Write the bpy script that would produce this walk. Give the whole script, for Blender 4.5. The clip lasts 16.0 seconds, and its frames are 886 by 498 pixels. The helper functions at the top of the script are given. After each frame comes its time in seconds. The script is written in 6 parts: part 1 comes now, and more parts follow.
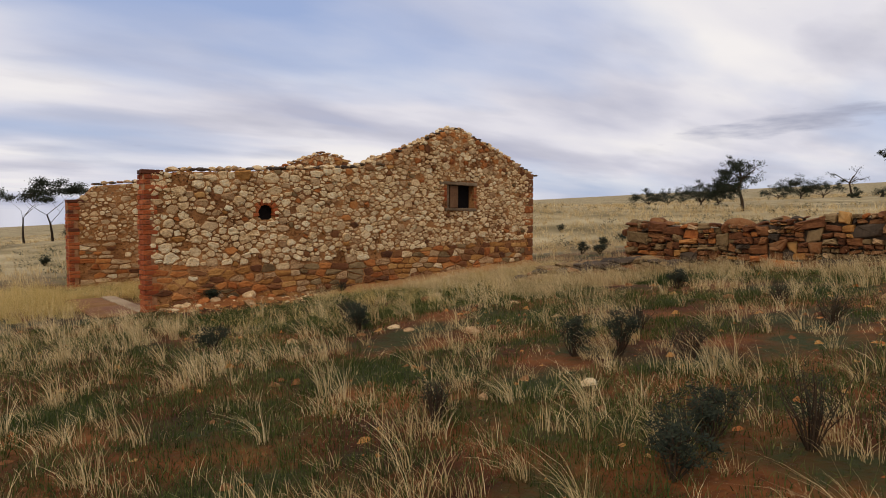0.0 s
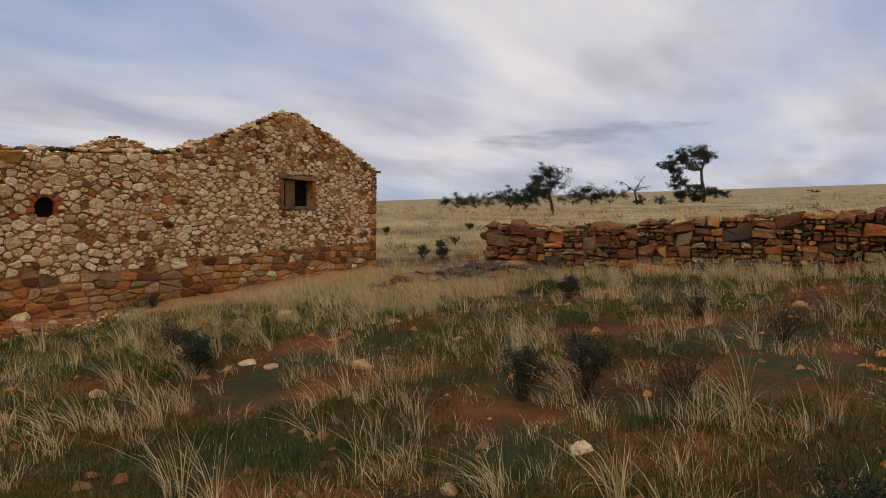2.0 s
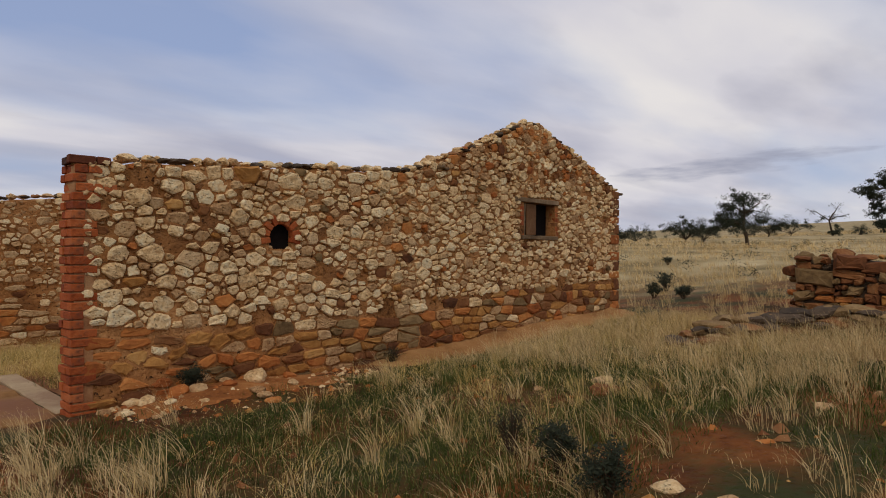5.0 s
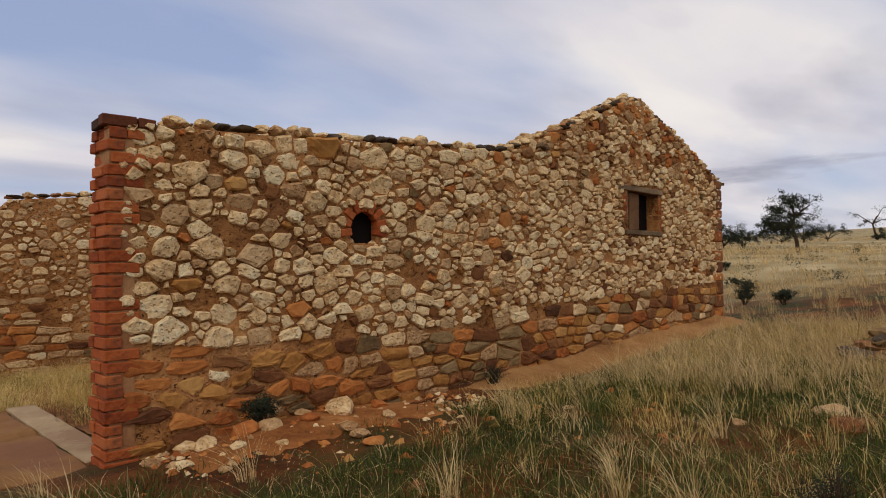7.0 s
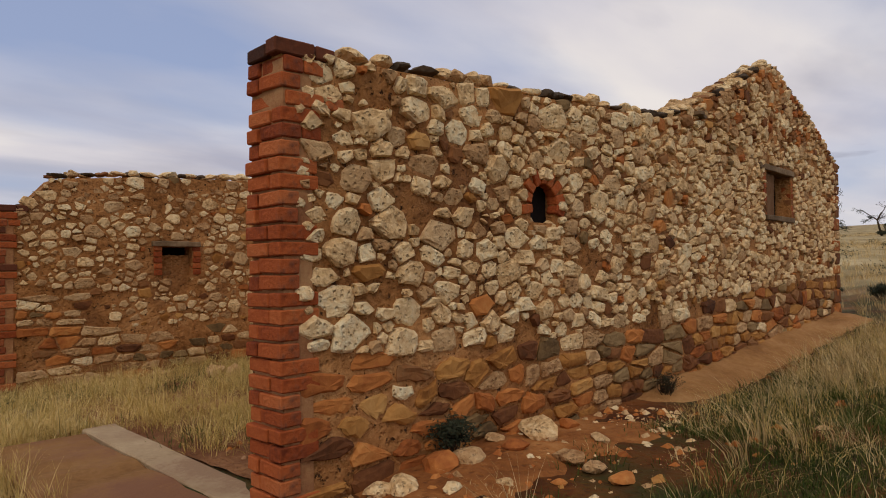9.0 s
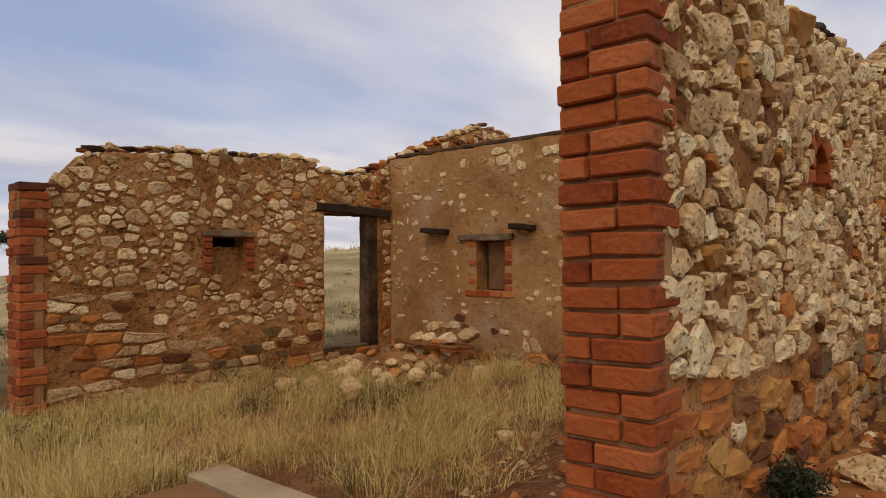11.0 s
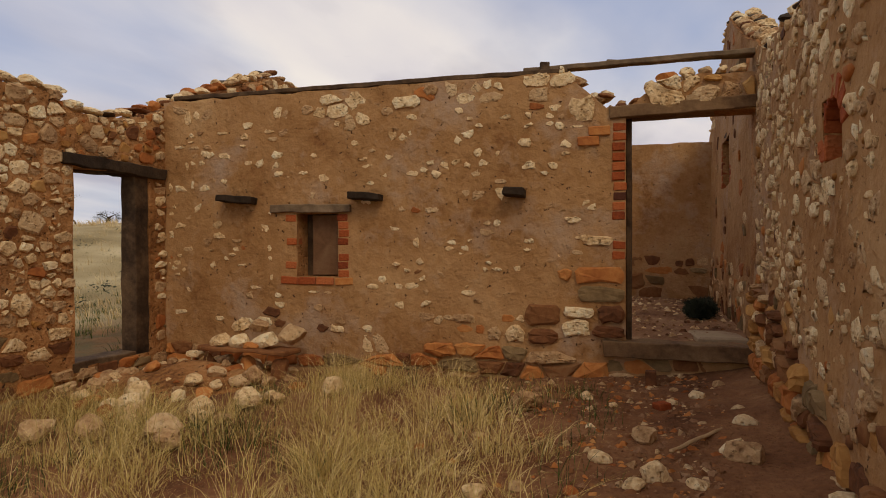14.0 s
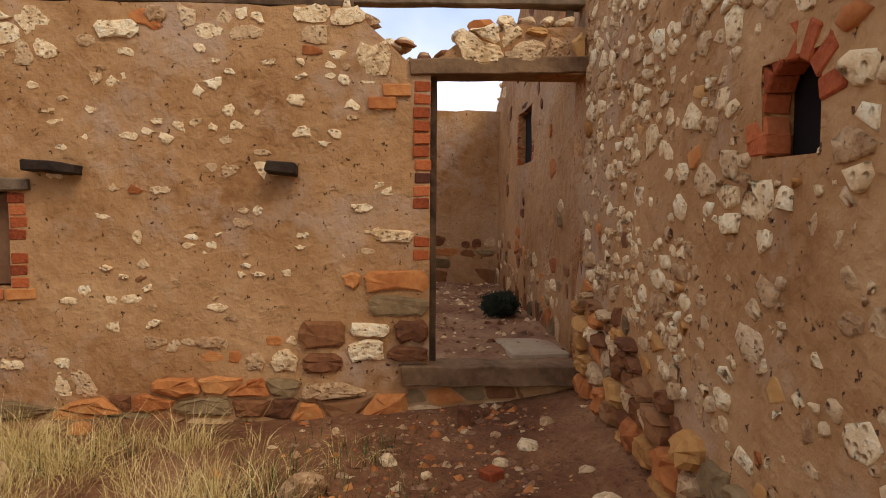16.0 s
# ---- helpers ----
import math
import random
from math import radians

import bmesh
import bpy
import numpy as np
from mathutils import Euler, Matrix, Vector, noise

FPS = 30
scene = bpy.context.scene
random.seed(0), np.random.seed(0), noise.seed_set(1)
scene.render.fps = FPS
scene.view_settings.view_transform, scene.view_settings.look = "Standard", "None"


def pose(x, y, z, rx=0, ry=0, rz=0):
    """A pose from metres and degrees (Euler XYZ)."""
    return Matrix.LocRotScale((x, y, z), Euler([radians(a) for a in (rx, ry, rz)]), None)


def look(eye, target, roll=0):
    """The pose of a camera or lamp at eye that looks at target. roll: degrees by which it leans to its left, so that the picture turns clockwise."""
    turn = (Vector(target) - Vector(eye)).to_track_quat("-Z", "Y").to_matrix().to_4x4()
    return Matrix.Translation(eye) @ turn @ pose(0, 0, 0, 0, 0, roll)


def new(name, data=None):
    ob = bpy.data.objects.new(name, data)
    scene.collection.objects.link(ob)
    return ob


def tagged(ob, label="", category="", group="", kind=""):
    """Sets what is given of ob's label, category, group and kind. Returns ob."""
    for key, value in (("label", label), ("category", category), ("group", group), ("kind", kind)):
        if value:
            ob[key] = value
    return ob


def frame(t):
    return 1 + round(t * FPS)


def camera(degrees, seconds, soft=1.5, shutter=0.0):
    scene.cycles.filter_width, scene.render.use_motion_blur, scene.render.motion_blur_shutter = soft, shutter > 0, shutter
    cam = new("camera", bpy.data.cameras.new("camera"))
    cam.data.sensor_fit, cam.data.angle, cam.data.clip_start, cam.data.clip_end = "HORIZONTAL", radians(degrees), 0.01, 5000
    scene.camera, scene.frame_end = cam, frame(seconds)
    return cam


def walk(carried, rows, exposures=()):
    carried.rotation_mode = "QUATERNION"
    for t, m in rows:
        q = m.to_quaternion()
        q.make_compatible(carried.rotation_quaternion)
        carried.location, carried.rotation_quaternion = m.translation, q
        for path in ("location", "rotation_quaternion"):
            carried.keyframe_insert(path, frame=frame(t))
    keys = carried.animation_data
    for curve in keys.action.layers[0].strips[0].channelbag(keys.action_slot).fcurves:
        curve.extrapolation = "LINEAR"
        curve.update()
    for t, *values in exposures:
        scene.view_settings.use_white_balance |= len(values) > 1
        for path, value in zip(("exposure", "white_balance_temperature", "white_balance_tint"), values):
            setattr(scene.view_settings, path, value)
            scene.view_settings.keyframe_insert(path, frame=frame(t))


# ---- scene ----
cam = camera(66.7, 16.0, soft=1.0)
METRES, EYE, TILT, LEAN, TURN = 16.9, 1.5, 0.0, 0.0, -40.0
PATH = [
    (0, (0.167, 0.049, 1.408), (1.438, 1.589, 1.295), 0.1),
    (0.5, (0.335, 0.571, 1.405), (1.82, 1.907, 1.294), 0.5),
    (1, (0.481, 1.111, 1.343), (2.066, 2.326, 1.233), 0.6),
    (1.5, (0.761, 1.627, 1.312), (2.405, 2.761, 1.199), 0.7),
    (2, (0.968, 2.154, 1.338), (2.627, 3.267, 1.237), 0.8),
    (2.5, (1.205, 2.693, 1.351), (2.868, 3.801, 1.269), 0.8),
    (3, (1.425, 3.297, 1.33), (3.064, 4.443, 1.318), 0.9),
    (3.5, (1.516, 3.856, 1.273), (3.082, 5.1, 1.275), 0.9),
    (4, (1.621, 4.438, 1.225), (3.117, 5.765, 1.222), 0.7),
    (4.5, (1.673, 5.023, 1.221), (3.112, 6.412, 1.221), 0.6),
    (4.7, (1.675, 5.28, 1.226), (3.093, 6.69, 1.224), 0.6),
    (6.8, (2.167, 7.52, 1.021), (3.545, 8.968, 1.07), -0.7),
    (7, (2.18, 7.723, 1.01), (3.554, 9.175, 1.053), -0.6),
    (7.5, (2.133, 8.241, 0.997), (3.513, 9.688, 1.039), -0.7),
    (8, (2.146, 8.816, 1.004), (3.54, 10.25, 1.04), -0.6),
    (8.5, (1.99, 9.345, 0.955), (3.394, 10.769, 0.994), -0.5),
    (9, (1.842, 9.884, 0.926), (3.255, 11.299, 0.961), -0.6),
    (9.5, (1.771, 10.45, 0.916), (3.194, 11.855, 0.956), -0.7),
    (10, (1.647, 10.998, 0.886), (3.088, 12.385, 0.923), -0.7),
    (10.2, (1.638, 11.222, 0.874), (3.086, 12.602, 0.907), -0.7),
    (12.3, (1.661, 13.234, 0.853), (3.224, 14.481, 0.873), -0.6),
    (12.5, (1.691, 13.373, 0.867), (3.274, 14.595, 0.878), -0.6),
    (13, (1.848, 13.738, 0.784), (3.593, 14.715, 0.798), -0.3),
    (13.5, (2.216, 14.092, 0.756), (4.075, 14.831, 0.74), -0.4),
    (14, (2.396, 14.302, 0.833), (4.303, 14.902, 0.803), -0.2),
    (14.5, (2.622, 14.408, 0.871), (4.614, 14.548, 0.759), 0.2),
    (15, (3.246, 14.334, 0.791), (5.241, 14.268, 0.669), 0.1),
    (15.5, (3.656, 14.458, 0.922), (5.649, 14.352, 0.796), 0.4),
    (16, (4.044, 14.666, 1.07), (6.037, 14.583, 0.925), 0.4),
]
EXPOSURES = [(0.0, -0.27, 6500, 10), (1.0, -0.50, 6500, 10), (1.5, -0.50, 6500, 10), (2.0, -0.52, 6500, 10), (2.6, -0.61, 6500, 10), (4.5, -0.52, 6500, 10), (7.0, -0.34, 6700, 10), (9.0, -0.43, 6750, 11), (10.0, -0.26, 6850, 11), (12.5, -0.42, 6750, 10), (13.5, -0.34, 7000, 10), (14.4, -0.40, 7000, 11), (15.0, 0.25, 6800, 11), (15.4, 0.48, 6400, 10), (16.0, 0.38, 6200, 10)]
walk(cam, [(t, look(eye, target, roll)) for t, eye, target, roll in PATH], EXPOSURES)

# ---- world, sun, exposure ----
world = bpy.data.worlds.new("overcast_sky")
scene.world = world
world.use_nodes = True
wn, wl = world.node_tree.nodes, world.node_tree.links
wn.clear()


def wnode(kind, **values):
    n = wn.new(kind)
    for k, v in values.items():
        n.inputs[k].default_value = v
    return n


SUN_ELEV, SUN_AZ = 46.0, 212.0  # degrees above the horizon; degrees from +x towards +y
sky = wnode("ShaderNodeTexSky")
sky.sky_type, sky.sun_disc = "NISHITA", False
sky.sun_elevation, sky.sun_rotation = radians(SUN_ELEV), radians(90 - SUN_AZ)
coords = wnode("ShaderNodeTexCoord")
split = wnode("ShaderNodeSeparateXYZ")
wl.new(coords.outputs["Generated"], split.inputs[0])
lift = wn.new("ShaderNodeMath")
lift.operation = "ADD"
lift.inputs[1].default_value = 0.16
clampz = wn.new("ShaderNodeMath")
clampz.operation = "MAXIMUM"
clampz.inputs[1].default_value = 0.0
wl.new(split.outputs["Z"], clampz.inputs[0])
wl.new(clampz.outputs[0], lift.inputs[0])
flat = []
for axis in ("X", "Y"):
    d = wn.new("ShaderNodeMath")
    d.operation = "DIVIDE"
    wl.new(split.outputs[axis], d.inputs[0])
    wl.new(lift.outputs[0], d.inputs[1])
    flat.append(d)
dome = wn.new("ShaderNodeCombineXYZ")
wl.new(flat[0].outputs[0], dome.inputs[0])
wl.new(flat[1].outputs[0], dome.inputs[1])
stretch = wn.new("ShaderNodeMapping")
stretch.inputs["Rotation"].default_value = (0, 0, radians(35))
stretch.inputs["Scale"].default_value = (0.5, 0.95, 1.0)
wl.new(dome.outputs[0], stretch.inputs[0])


def sky_noise(scale, detail, offset):
    m = wn.new("ShaderNodeMapping")
    m.inputs["Location"].default_value = (offset, offset * 0.6, 0)
    wl.new(stretch.outputs[0], m.inputs[0])
    n = wnode("ShaderNodeTexNoise", Scale=scale, Detail=detail, Roughness=0.45, Distortion=0.1)
    wl.new(m.outputs[0], n.inputs["Vector"])
    return n


def sky_ramp(source, stops):
    r = wn.new("ShaderNodeValToRGB")
    wl.new(source, r.inputs[0])
    el = r.color_ramp.elements
    while len(el) < len(stops):
        el.new(0.5)
    for e, (p, c) in zip(el, stops):
        e.position, e.color = p, (*c, 1)
    return r


def sky_mix(fac, a, b):
    m = wn.new("ShaderNodeMix")
    m.data_type = "RGBA"
    wl.new(fac, m.inputs[0])
    for s, k in ((a, 6), (b, 7)):
        if isinstance(s, tuple):
            m.inputs[k].default_value = (*s, 1)
        else:
            wl.new(s, m.inputs[k])
    return m.outputs[2]


cover = sky_ramp(sky_noise(0.95, 7, 3.4).outputs["Fac"], [(0.30, (0, 0, 0)), (0.56, (1, 1, 1))])
shade = sky_ramp(sky_noise(1.5, 8, 11.3).outputs["Fac"], [(0.30, (0.56, 0.57, 0.70)), (0.5, (0.86, 0.84, 0.91)), (0.68, (1.04, 1.0, 0.99))])
streak = sky_ramp(sky_noise(2.6, 6, 23.0).outputs["Fac"], [(0.50, (0, 0, 0)), (0.72, (0.75, 0.75, 0.75))])
blue = wn.new("ShaderNodeMix")
blue.data_type, blue.blend_type = "RGBA", "MIX"
blue.inputs[0].default_value = 0.65
gain = wn.new("ShaderNodeMix")
gain.data_type, gain.blend_type, gain.inputs[0].default_value = "RGBA", "MULTIPLY", 1.0
wl.new(sky.outputs[0], gain.inputs[6])
gain.inputs[7].default_value = (0.10, 0.10, 0.10, 1)
wl.new(gain.outputs[2], blue.inputs[6])
blue.inputs[7].default_value = (0.49, 0.60, 0.94, 1)
clouds = sky_mix(streak.outputs[0], shade.outputs[0], (0.58, 0.58, 0.68))
dome_colour = sky_mix(cover.outputs[0], blue.outputs[2], clouds)


def sky_math(op, a, b=0.0, c=0.0):
    n = wn.new("ShaderNodeMath")
    n.operation = op
    for k, v in enumerate((a, b, c)):
        if isinstance(v, (int, float)):
            n.inputs[k].default_value = v
        else:
            wl.new(v, n.inputs[k])
    return n.outputs[0]


# a bank of small grey cloudlets low over the grassy rise
azimuth = sky_math("MULTIPLY", sky_math("ARCTAN2", split.outputs["Y"], split.outputs["X"]), 57.3)
height = sky_math("MULTIPLY", sky_math("ARCSINE", split.outputs["Z"]), 57.3)
line = sky_math("MULTIPLY_ADD", azimuth, -0.09, 8.75)
along = sky_math("POWER", sky_math("DIVIDE", sky_math("SUBTRACT", azimuth, 22.0), 12.5), 2.0)
across = sky_math("POWER", sky_math("DIVIDE", sky_math("SUBTRACT", height, line), 1.15), 2.0)
bank = sky_math("MAXIMUM", sky_math("SUBTRACT", sky_math("SUBTRACT", 1.0, along), across), 0.0)
wisp_at = wn.new("ShaderNodeCombineXYZ")
wl.new(sky_math("MULTIPLY", azimuth, 0.22), wisp_at.inputs[0])
wl.new(sky_math("MULTIPLY", height, 1.25), wisp_at.inputs[1])
wisp = wnode("ShaderNodeTexNoise", Scale=1.0, Detail=6, Roughness=0.55)
wl.new(wisp_at.outputs[0], wisp.inputs["Vector"])
small = sky_ramp(sky_math("MULTIPLY_ADD", bank, 0.36, sky_math("MULTIPLY", wisp.outputs["Fac"], 0.8)), [(0.56, (0, 0, 0)), (0.80, (0.8, 0.8, 0.8))])
dome_colour = sky_mix(small.outputs[0], dome_colour, (0.42, 0.44, 0.56))
back = wnode("ShaderNodeBackground", Strength=1.04)
wl.new(dome_colour, back.inputs["Color"])
wl.new(back.outputs[0], wn.new("ShaderNodeOutputWorld").inputs["Surface"])

sun_data = bpy.data.lights.new("sun", "SUN")
sun_data.energy, sun_data.angle, sun_data.color = 1.05, radians(20), (1.0, 0.85, 0.68)
sun = new("sun", sun_data)
sun.matrix_world = look((0, 0, 0), (-math.cos(radians(SUN_AZ)) * math.cos(radians(SUN_ELEV)), -math.sin(radians(SUN_AZ)) * math.cos(radians(SUN_ELEV)), -math.sin(radians(SUN_ELEV))))


# ---- materials ----
def surface(name, stops, grain=28.0, blotch=1.6, bump=0.5, rough=0.92, random_share=0.55, stain=None, stretch_by=(1, 1, 1), depth=0.02, pits=0.0, stain_range=(0.52, 0.66), stain_scale=0.9, warm=1.0, speck=0.75, flecks=None):
    """A rough mineral or plant surface: colour from a ramp driven by the piece's own random number, blotches and grain."""
    m = bpy.data.materials.new(name)
    m.use_nodes = True
    nt = m.node_tree
    N, L = nt.nodes, nt.links
    b = N["Principled BSDF"]
    b.inputs["Roughness"].default_value = rough
    b.inputs["Specular IOR Level"].default_value = 0.2
    tc, mp = N.new("ShaderNodeTexCoord"), N.new("ShaderNodeMapping")
    mp.inputs["Scale"].default_value = stretch_by
    L.new(tc.outputs["Object"], mp.inputs[0])

    def tex(scale, detail, off=0.0):
        t = N.new("ShaderNodeTexNoise")
        t.inputs["Scale"].default_value, t.inputs["Detail"].default_value, t.inputs["Roughness"].default_value = scale, detail, 0.62
        L.new(mp.outputs[0], t.inputs["Vector"])
        return t.outputs["Fac"]

    def calc(op, a, c, third=None):
        n = N.new("ShaderNodeMath")
        n.operation = op
        for k, s in enumerate((a, c, third)):
            if s is None:
                continue
            if isinstance(s, (int, float)):
                n.inputs[k].default_value = s
            else:
                L.new(s, n.inputs[k])
        return n.outputs[0]

    stops = [(min(0.85, c[0] * (1 + 0.08 * warm)), c[1] * (1 - 0.07 * warm), c[2] * (1 - 0.32 * warm)) for c in stops]
    info, geo = N.new("ShaderNodeObjectInfo"), N.new("ShaderNodeNewGeometry")
    rnd = calc("FRACT", calc("ADD", info.outputs["Random"], geo.outputs["Random Per Island"]), 0)
    big, fine = tex(blotch, 4), tex(grain, 8)
    f = calc("MULTIPLY", rnd, random_share)
    f = calc("MULTIPLY_ADD", calc("SUBTRACT", big, 0.5), (1 - random_share) * 1.7, calc("ADD", f, (1 - random_share) * 0.5))
    f = calc("MULTIPLY_ADD", calc("SUBTRACT", fine, 0.5), speck, f)
    ramp = N.new("ShaderNodeValToRGB")
    el = ramp.color_ramp.elements
    while len(el) < len(stops):
        el.new(0.5)
    for k, (e, c) in enumerate(zip(el, stops)):
        e.position, e.color = k / (len(stops) - 1) * 0.86 + 0.07, (*c, 1)
    L.new(f, ramp.inputs[0])
    colour = ramp.outputs[0]
    if stain:
        r = N.new("ShaderNodeMapRange")
        r.inputs[1].default_value, r.inputs[2].default_value = stain_range
        L.new(calc("MULTIPLY_ADD", fine, 0.25, calc("MULTIPLY", tex(stain_scale, 5), 0.88)), r.inputs[0])
        mx = N.new("ShaderNodeMix")
        mx.data_type = "RGBA"
        L.new(r.outputs[0], mx.inputs[0])
        L.new(colour, mx.inputs[6])
        mx.inputs[7].default_value = (*stain, 1)
        colour = mx.outputs[2]
    chip = None
    if flecks:
        dark, size, edge = flecks
        chip = N.new("ShaderNodeMapRange")
        chip.inputs[1].default_value, chip.inputs[2].default_value = edge, edge + 0.035
        L.new(tex(size, 3), chip.inputs[0])
        mx = N.new("ShaderNodeMix")
        mx.data_type = "RGBA"
        L.new(chip.outputs[0], mx.inputs[0])
        L.new(colour, mx.inputs[6])
        mx.inputs[7].default_value = (*dark, 1)
        colour = mx.outputs[2]
    height = calc("ADD", calc("MULTIPLY", fine, 0.6), calc("MULTIPLY", tex(grain * 0.28, 5), 1.0))
    if pits:
        v = N.new("ShaderNodeTexVoronoi")
        v.inputs["Scale"].default_value = grain * 1.3
        L.new(mp.outputs[0], v.inputs["Vector"])
        p = N.new("ShaderNodeMapRange")
        p.inputs[1].default_value, p.inputs[2].default_value = 0.08, 0.34
        L.new(v.outputs["Distance"], p.inputs[0])
        height = calc("MULTIPLY_ADD", p.outputs[0], pits, height)
    if chip:
        height = calc("MULTIPLY_ADD", chip.outputs[0], -0.9, height)
    bp = N.new("ShaderNodeBump")
    bp.inputs["Strength"].default_value, bp.inputs["Distance"].default_value = bump, depth
    L.new(height, bp.inputs["Height"])
    L.new(bp.outputs[0], b.inputs["Normal"])
    L.new(colour, b.inputs["Base Color"])
    return m


LIME = surface("pale_limestone", [(0.46, 0.31, 0.165), (0.70, 0.54, 0.34), (0.81, 0.68, 0.48), (0.85, 0.77, 0.62)], 20, 5.0, 1.0, 0.95, 0.42, depth=0.04, pits=0.5, warm=0.85, speck=1.2, flecks=((0.38, 0.24, 0.11), 34, 0.66))
TAN = surface("tan_limestone", [(0.27, 0.145, 0.065), (0.47, 0.30, 0.155), (0.58, 0.41, 0.23), (0.66, 0.50, 0.31)], 20, 4.0, 1.0, 0.95, 0.5, depth=0.04, pits=0.4, warm=0.5, speck=1.1, flecks=((0.24, 0.13, 0.06), 34, 0.68))
ORANGE = surface("orange_sandstone", [(0.19, 0.065, 0.025), (0.35, 0.130, 0.045), (0.46, 0.20, 0.07), (0.52, 0.29, 0.12)], 18, 4.0, 0.6, 0.9, 0.55)
OCHRE = surface("ochre_sandstone", [(0.20, 0.09, 0.03), (0.36, 0.19, 0.065), (0.46, 0.27, 0.105), (0.53, 0.36, 0.17)], 18, 4.0, 0.6, 0.9, 0.55)
BROWN = surface("brown_sandstone", [(0.075, 0.035, 0.02), (0.15, 0.065, 0.032), (0.23, 0.11, 0.05), (0.26, 0.16, 0.09)], 18, 4.0, 0.6, 0.9, 0.55)
GREY = surface("grey_sandstone", [(0.09, 0.063, 0.036), (0.17, 0.122, 0.068), (0.25, 0.185, 0.108), (0.32, 0.25, 0.155)], 18, 4.0, 0.6, 0.9, 0.55)
# lichened slabs; also the yard wall's core, as painted shade between its stones
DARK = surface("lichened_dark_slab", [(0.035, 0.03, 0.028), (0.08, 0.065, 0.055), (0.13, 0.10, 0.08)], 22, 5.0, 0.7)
MORTAR = surface("earth_mortar", [(0.09, 0.037, 0.013), (0.29, 0.145, 0.060), (0.43, 0.235, 0.110), (0.54, 0.34, 0.185)], 18, 1.1, 1.0, 0.97, 0.0, stain=(0.22, 0.095, 0.036), depth=0.05, pits=0.3, speck=1.1, stain_range=(0.58, 0.74), flecks=((0.07, 0.03, 0.012), 19, 0.645))
RENDER = surface("mud_plaster", [(0.19, 0.09, 0.036), (0.33, 0.195, 0.098), (0.41, 0.262, 0.146), (0.48, 0.34, 0.21)], 11, 0.8, 1.0, 0.97, 0.0, stain=(0.43, 0.30, 0.195), depth=0.04, stain_range=(0.58, 0.80), stain_scale=1.3, pits=0.10, warm=1.1, flecks=((0.12, 0.055, 0.022), 21, 0.665))
BRICK = surface("weathered_red_brick", [(0.13, 0.030, 0.014), (0.29, 0.072, 0.025), (0.39, 0.112, 0.040), (0.46, 0.17, 0.075)], 30, 3.0, 0.8, 0.9, 0.6, stain=(0.11, 0.045, 0.03), stain_range=(0.62, 0.78), stain_scale=2.2)
SOOT = surface("blackened_brick", [(0.035, 0.02, 0.017), (0.08, 0.032, 0.022), (0.14, 0.05, 0.03)], 30, 3.0, 0.5, 0.9, 0.6)
JOINT = surface("sandy_brick_mortar", [(0.20, 0.09, 0.05), (0.34, 0.19, 0.11), (0.43, 0.29, 0.18)], 40, 3.0, 0.5, 0.95, 0.0)
TIMBER = surface("weathered_grey_timber", [(0.05, 0.037, 0.027), (0.12, 0.09, 0.065), (0.20, 0.155, 0.115), (0.29, 0.24, 0.19)], 14, 2.5, 0.9, 0.85, 0.25, stretch_by=(1, 1, 1), depth=0.015)
OLDWOOD = surface("dark_cracked_timber", [(0.02, 0.013, 0.009), (0.06, 0.039, 0.025), (0.12, 0.082, 0.053), (0.19, 0.14, 0.095)], 14, 2.5, 1.0, 0.88, 0.25, depth=0.02)
BEAM = surface("brown_weathered_beam", [(0.05, 0.03, 0.018), (0.13, 0.08, 0.047), (0.21, 0.14, 0.085), (0.28, 0.20, 0.13)], 14, 2.5, 1.0, 0.88, 0.25, depth=0.02)
# near-black colour that stands in for the shade inside openings
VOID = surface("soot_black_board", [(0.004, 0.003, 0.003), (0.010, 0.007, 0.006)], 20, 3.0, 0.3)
BOARD = surface("rusty_brown_board", [(0.08, 0.045, 0.025), (0.15, 0.085, 0.05), (0.20, 0.13, 0.085)], 18, 3.0, 0.5, 0.9, 0.2)
CEMENT = surface("pale_concrete", [(0.26, 0.20, 0.145), (0.40, 0.34, 0.27), (0.50, 0.45, 0.38)], 26, 1.5, 0.4, 0.92, 0.0, stain=(0.30, 0.19, 0.11))
APRON = surface("dusty_brown_concrete", [(0.15, 0.075, 0.03), (0.25, 0.145, 0.065), (0.34, 0.215, 0.11)], 26, 1.5, 0.4, 0.92, 0.0, stain=(0.22, 0.10, 0.05))
RUBBLE = surface("gravelly_rubble_floor", [(0.10, 0.05, 0.032), (0.22, 0.12, 0.075), (0.31, 0.19, 0.125), (0.44, 0.33, 0.24)], 34, 2.0, 0.9, 0.97, 0.0, depth=0.03, pits=0.4)
BANK = surface("loose_orange_earth", [(0.13, 0.05, 0.018), (0.25, 0.105, 0.038), (0.35, 0.165, 0.065), (0.44, 0.25, 0.12)], 14, 1.6, 1.0, 0.98, 0.0, depth=0.04, pits=0.3)
FLOOR = surface("trodden_brown_earth", [(0.08, 0.034, 0.016), (0.16, 0.075, 0.038), (0.23, 0.12, 0.065), (0.33, 0.20, 0.12)], 22, 1.3, 1.0, 0.98, 0.0, depth=0.03, pits=0.35)
LEDGE = surface("worn_tan_earth", [(0.15, 0.078, 0.034), (0.27, 0.15, 0.068), (0.36, 0.215, 0.105), (0.43, 0.285, 0.155)], 12, 1.2, 1.0, 0.98, 0.0, depth=0.035, pits=0.2)
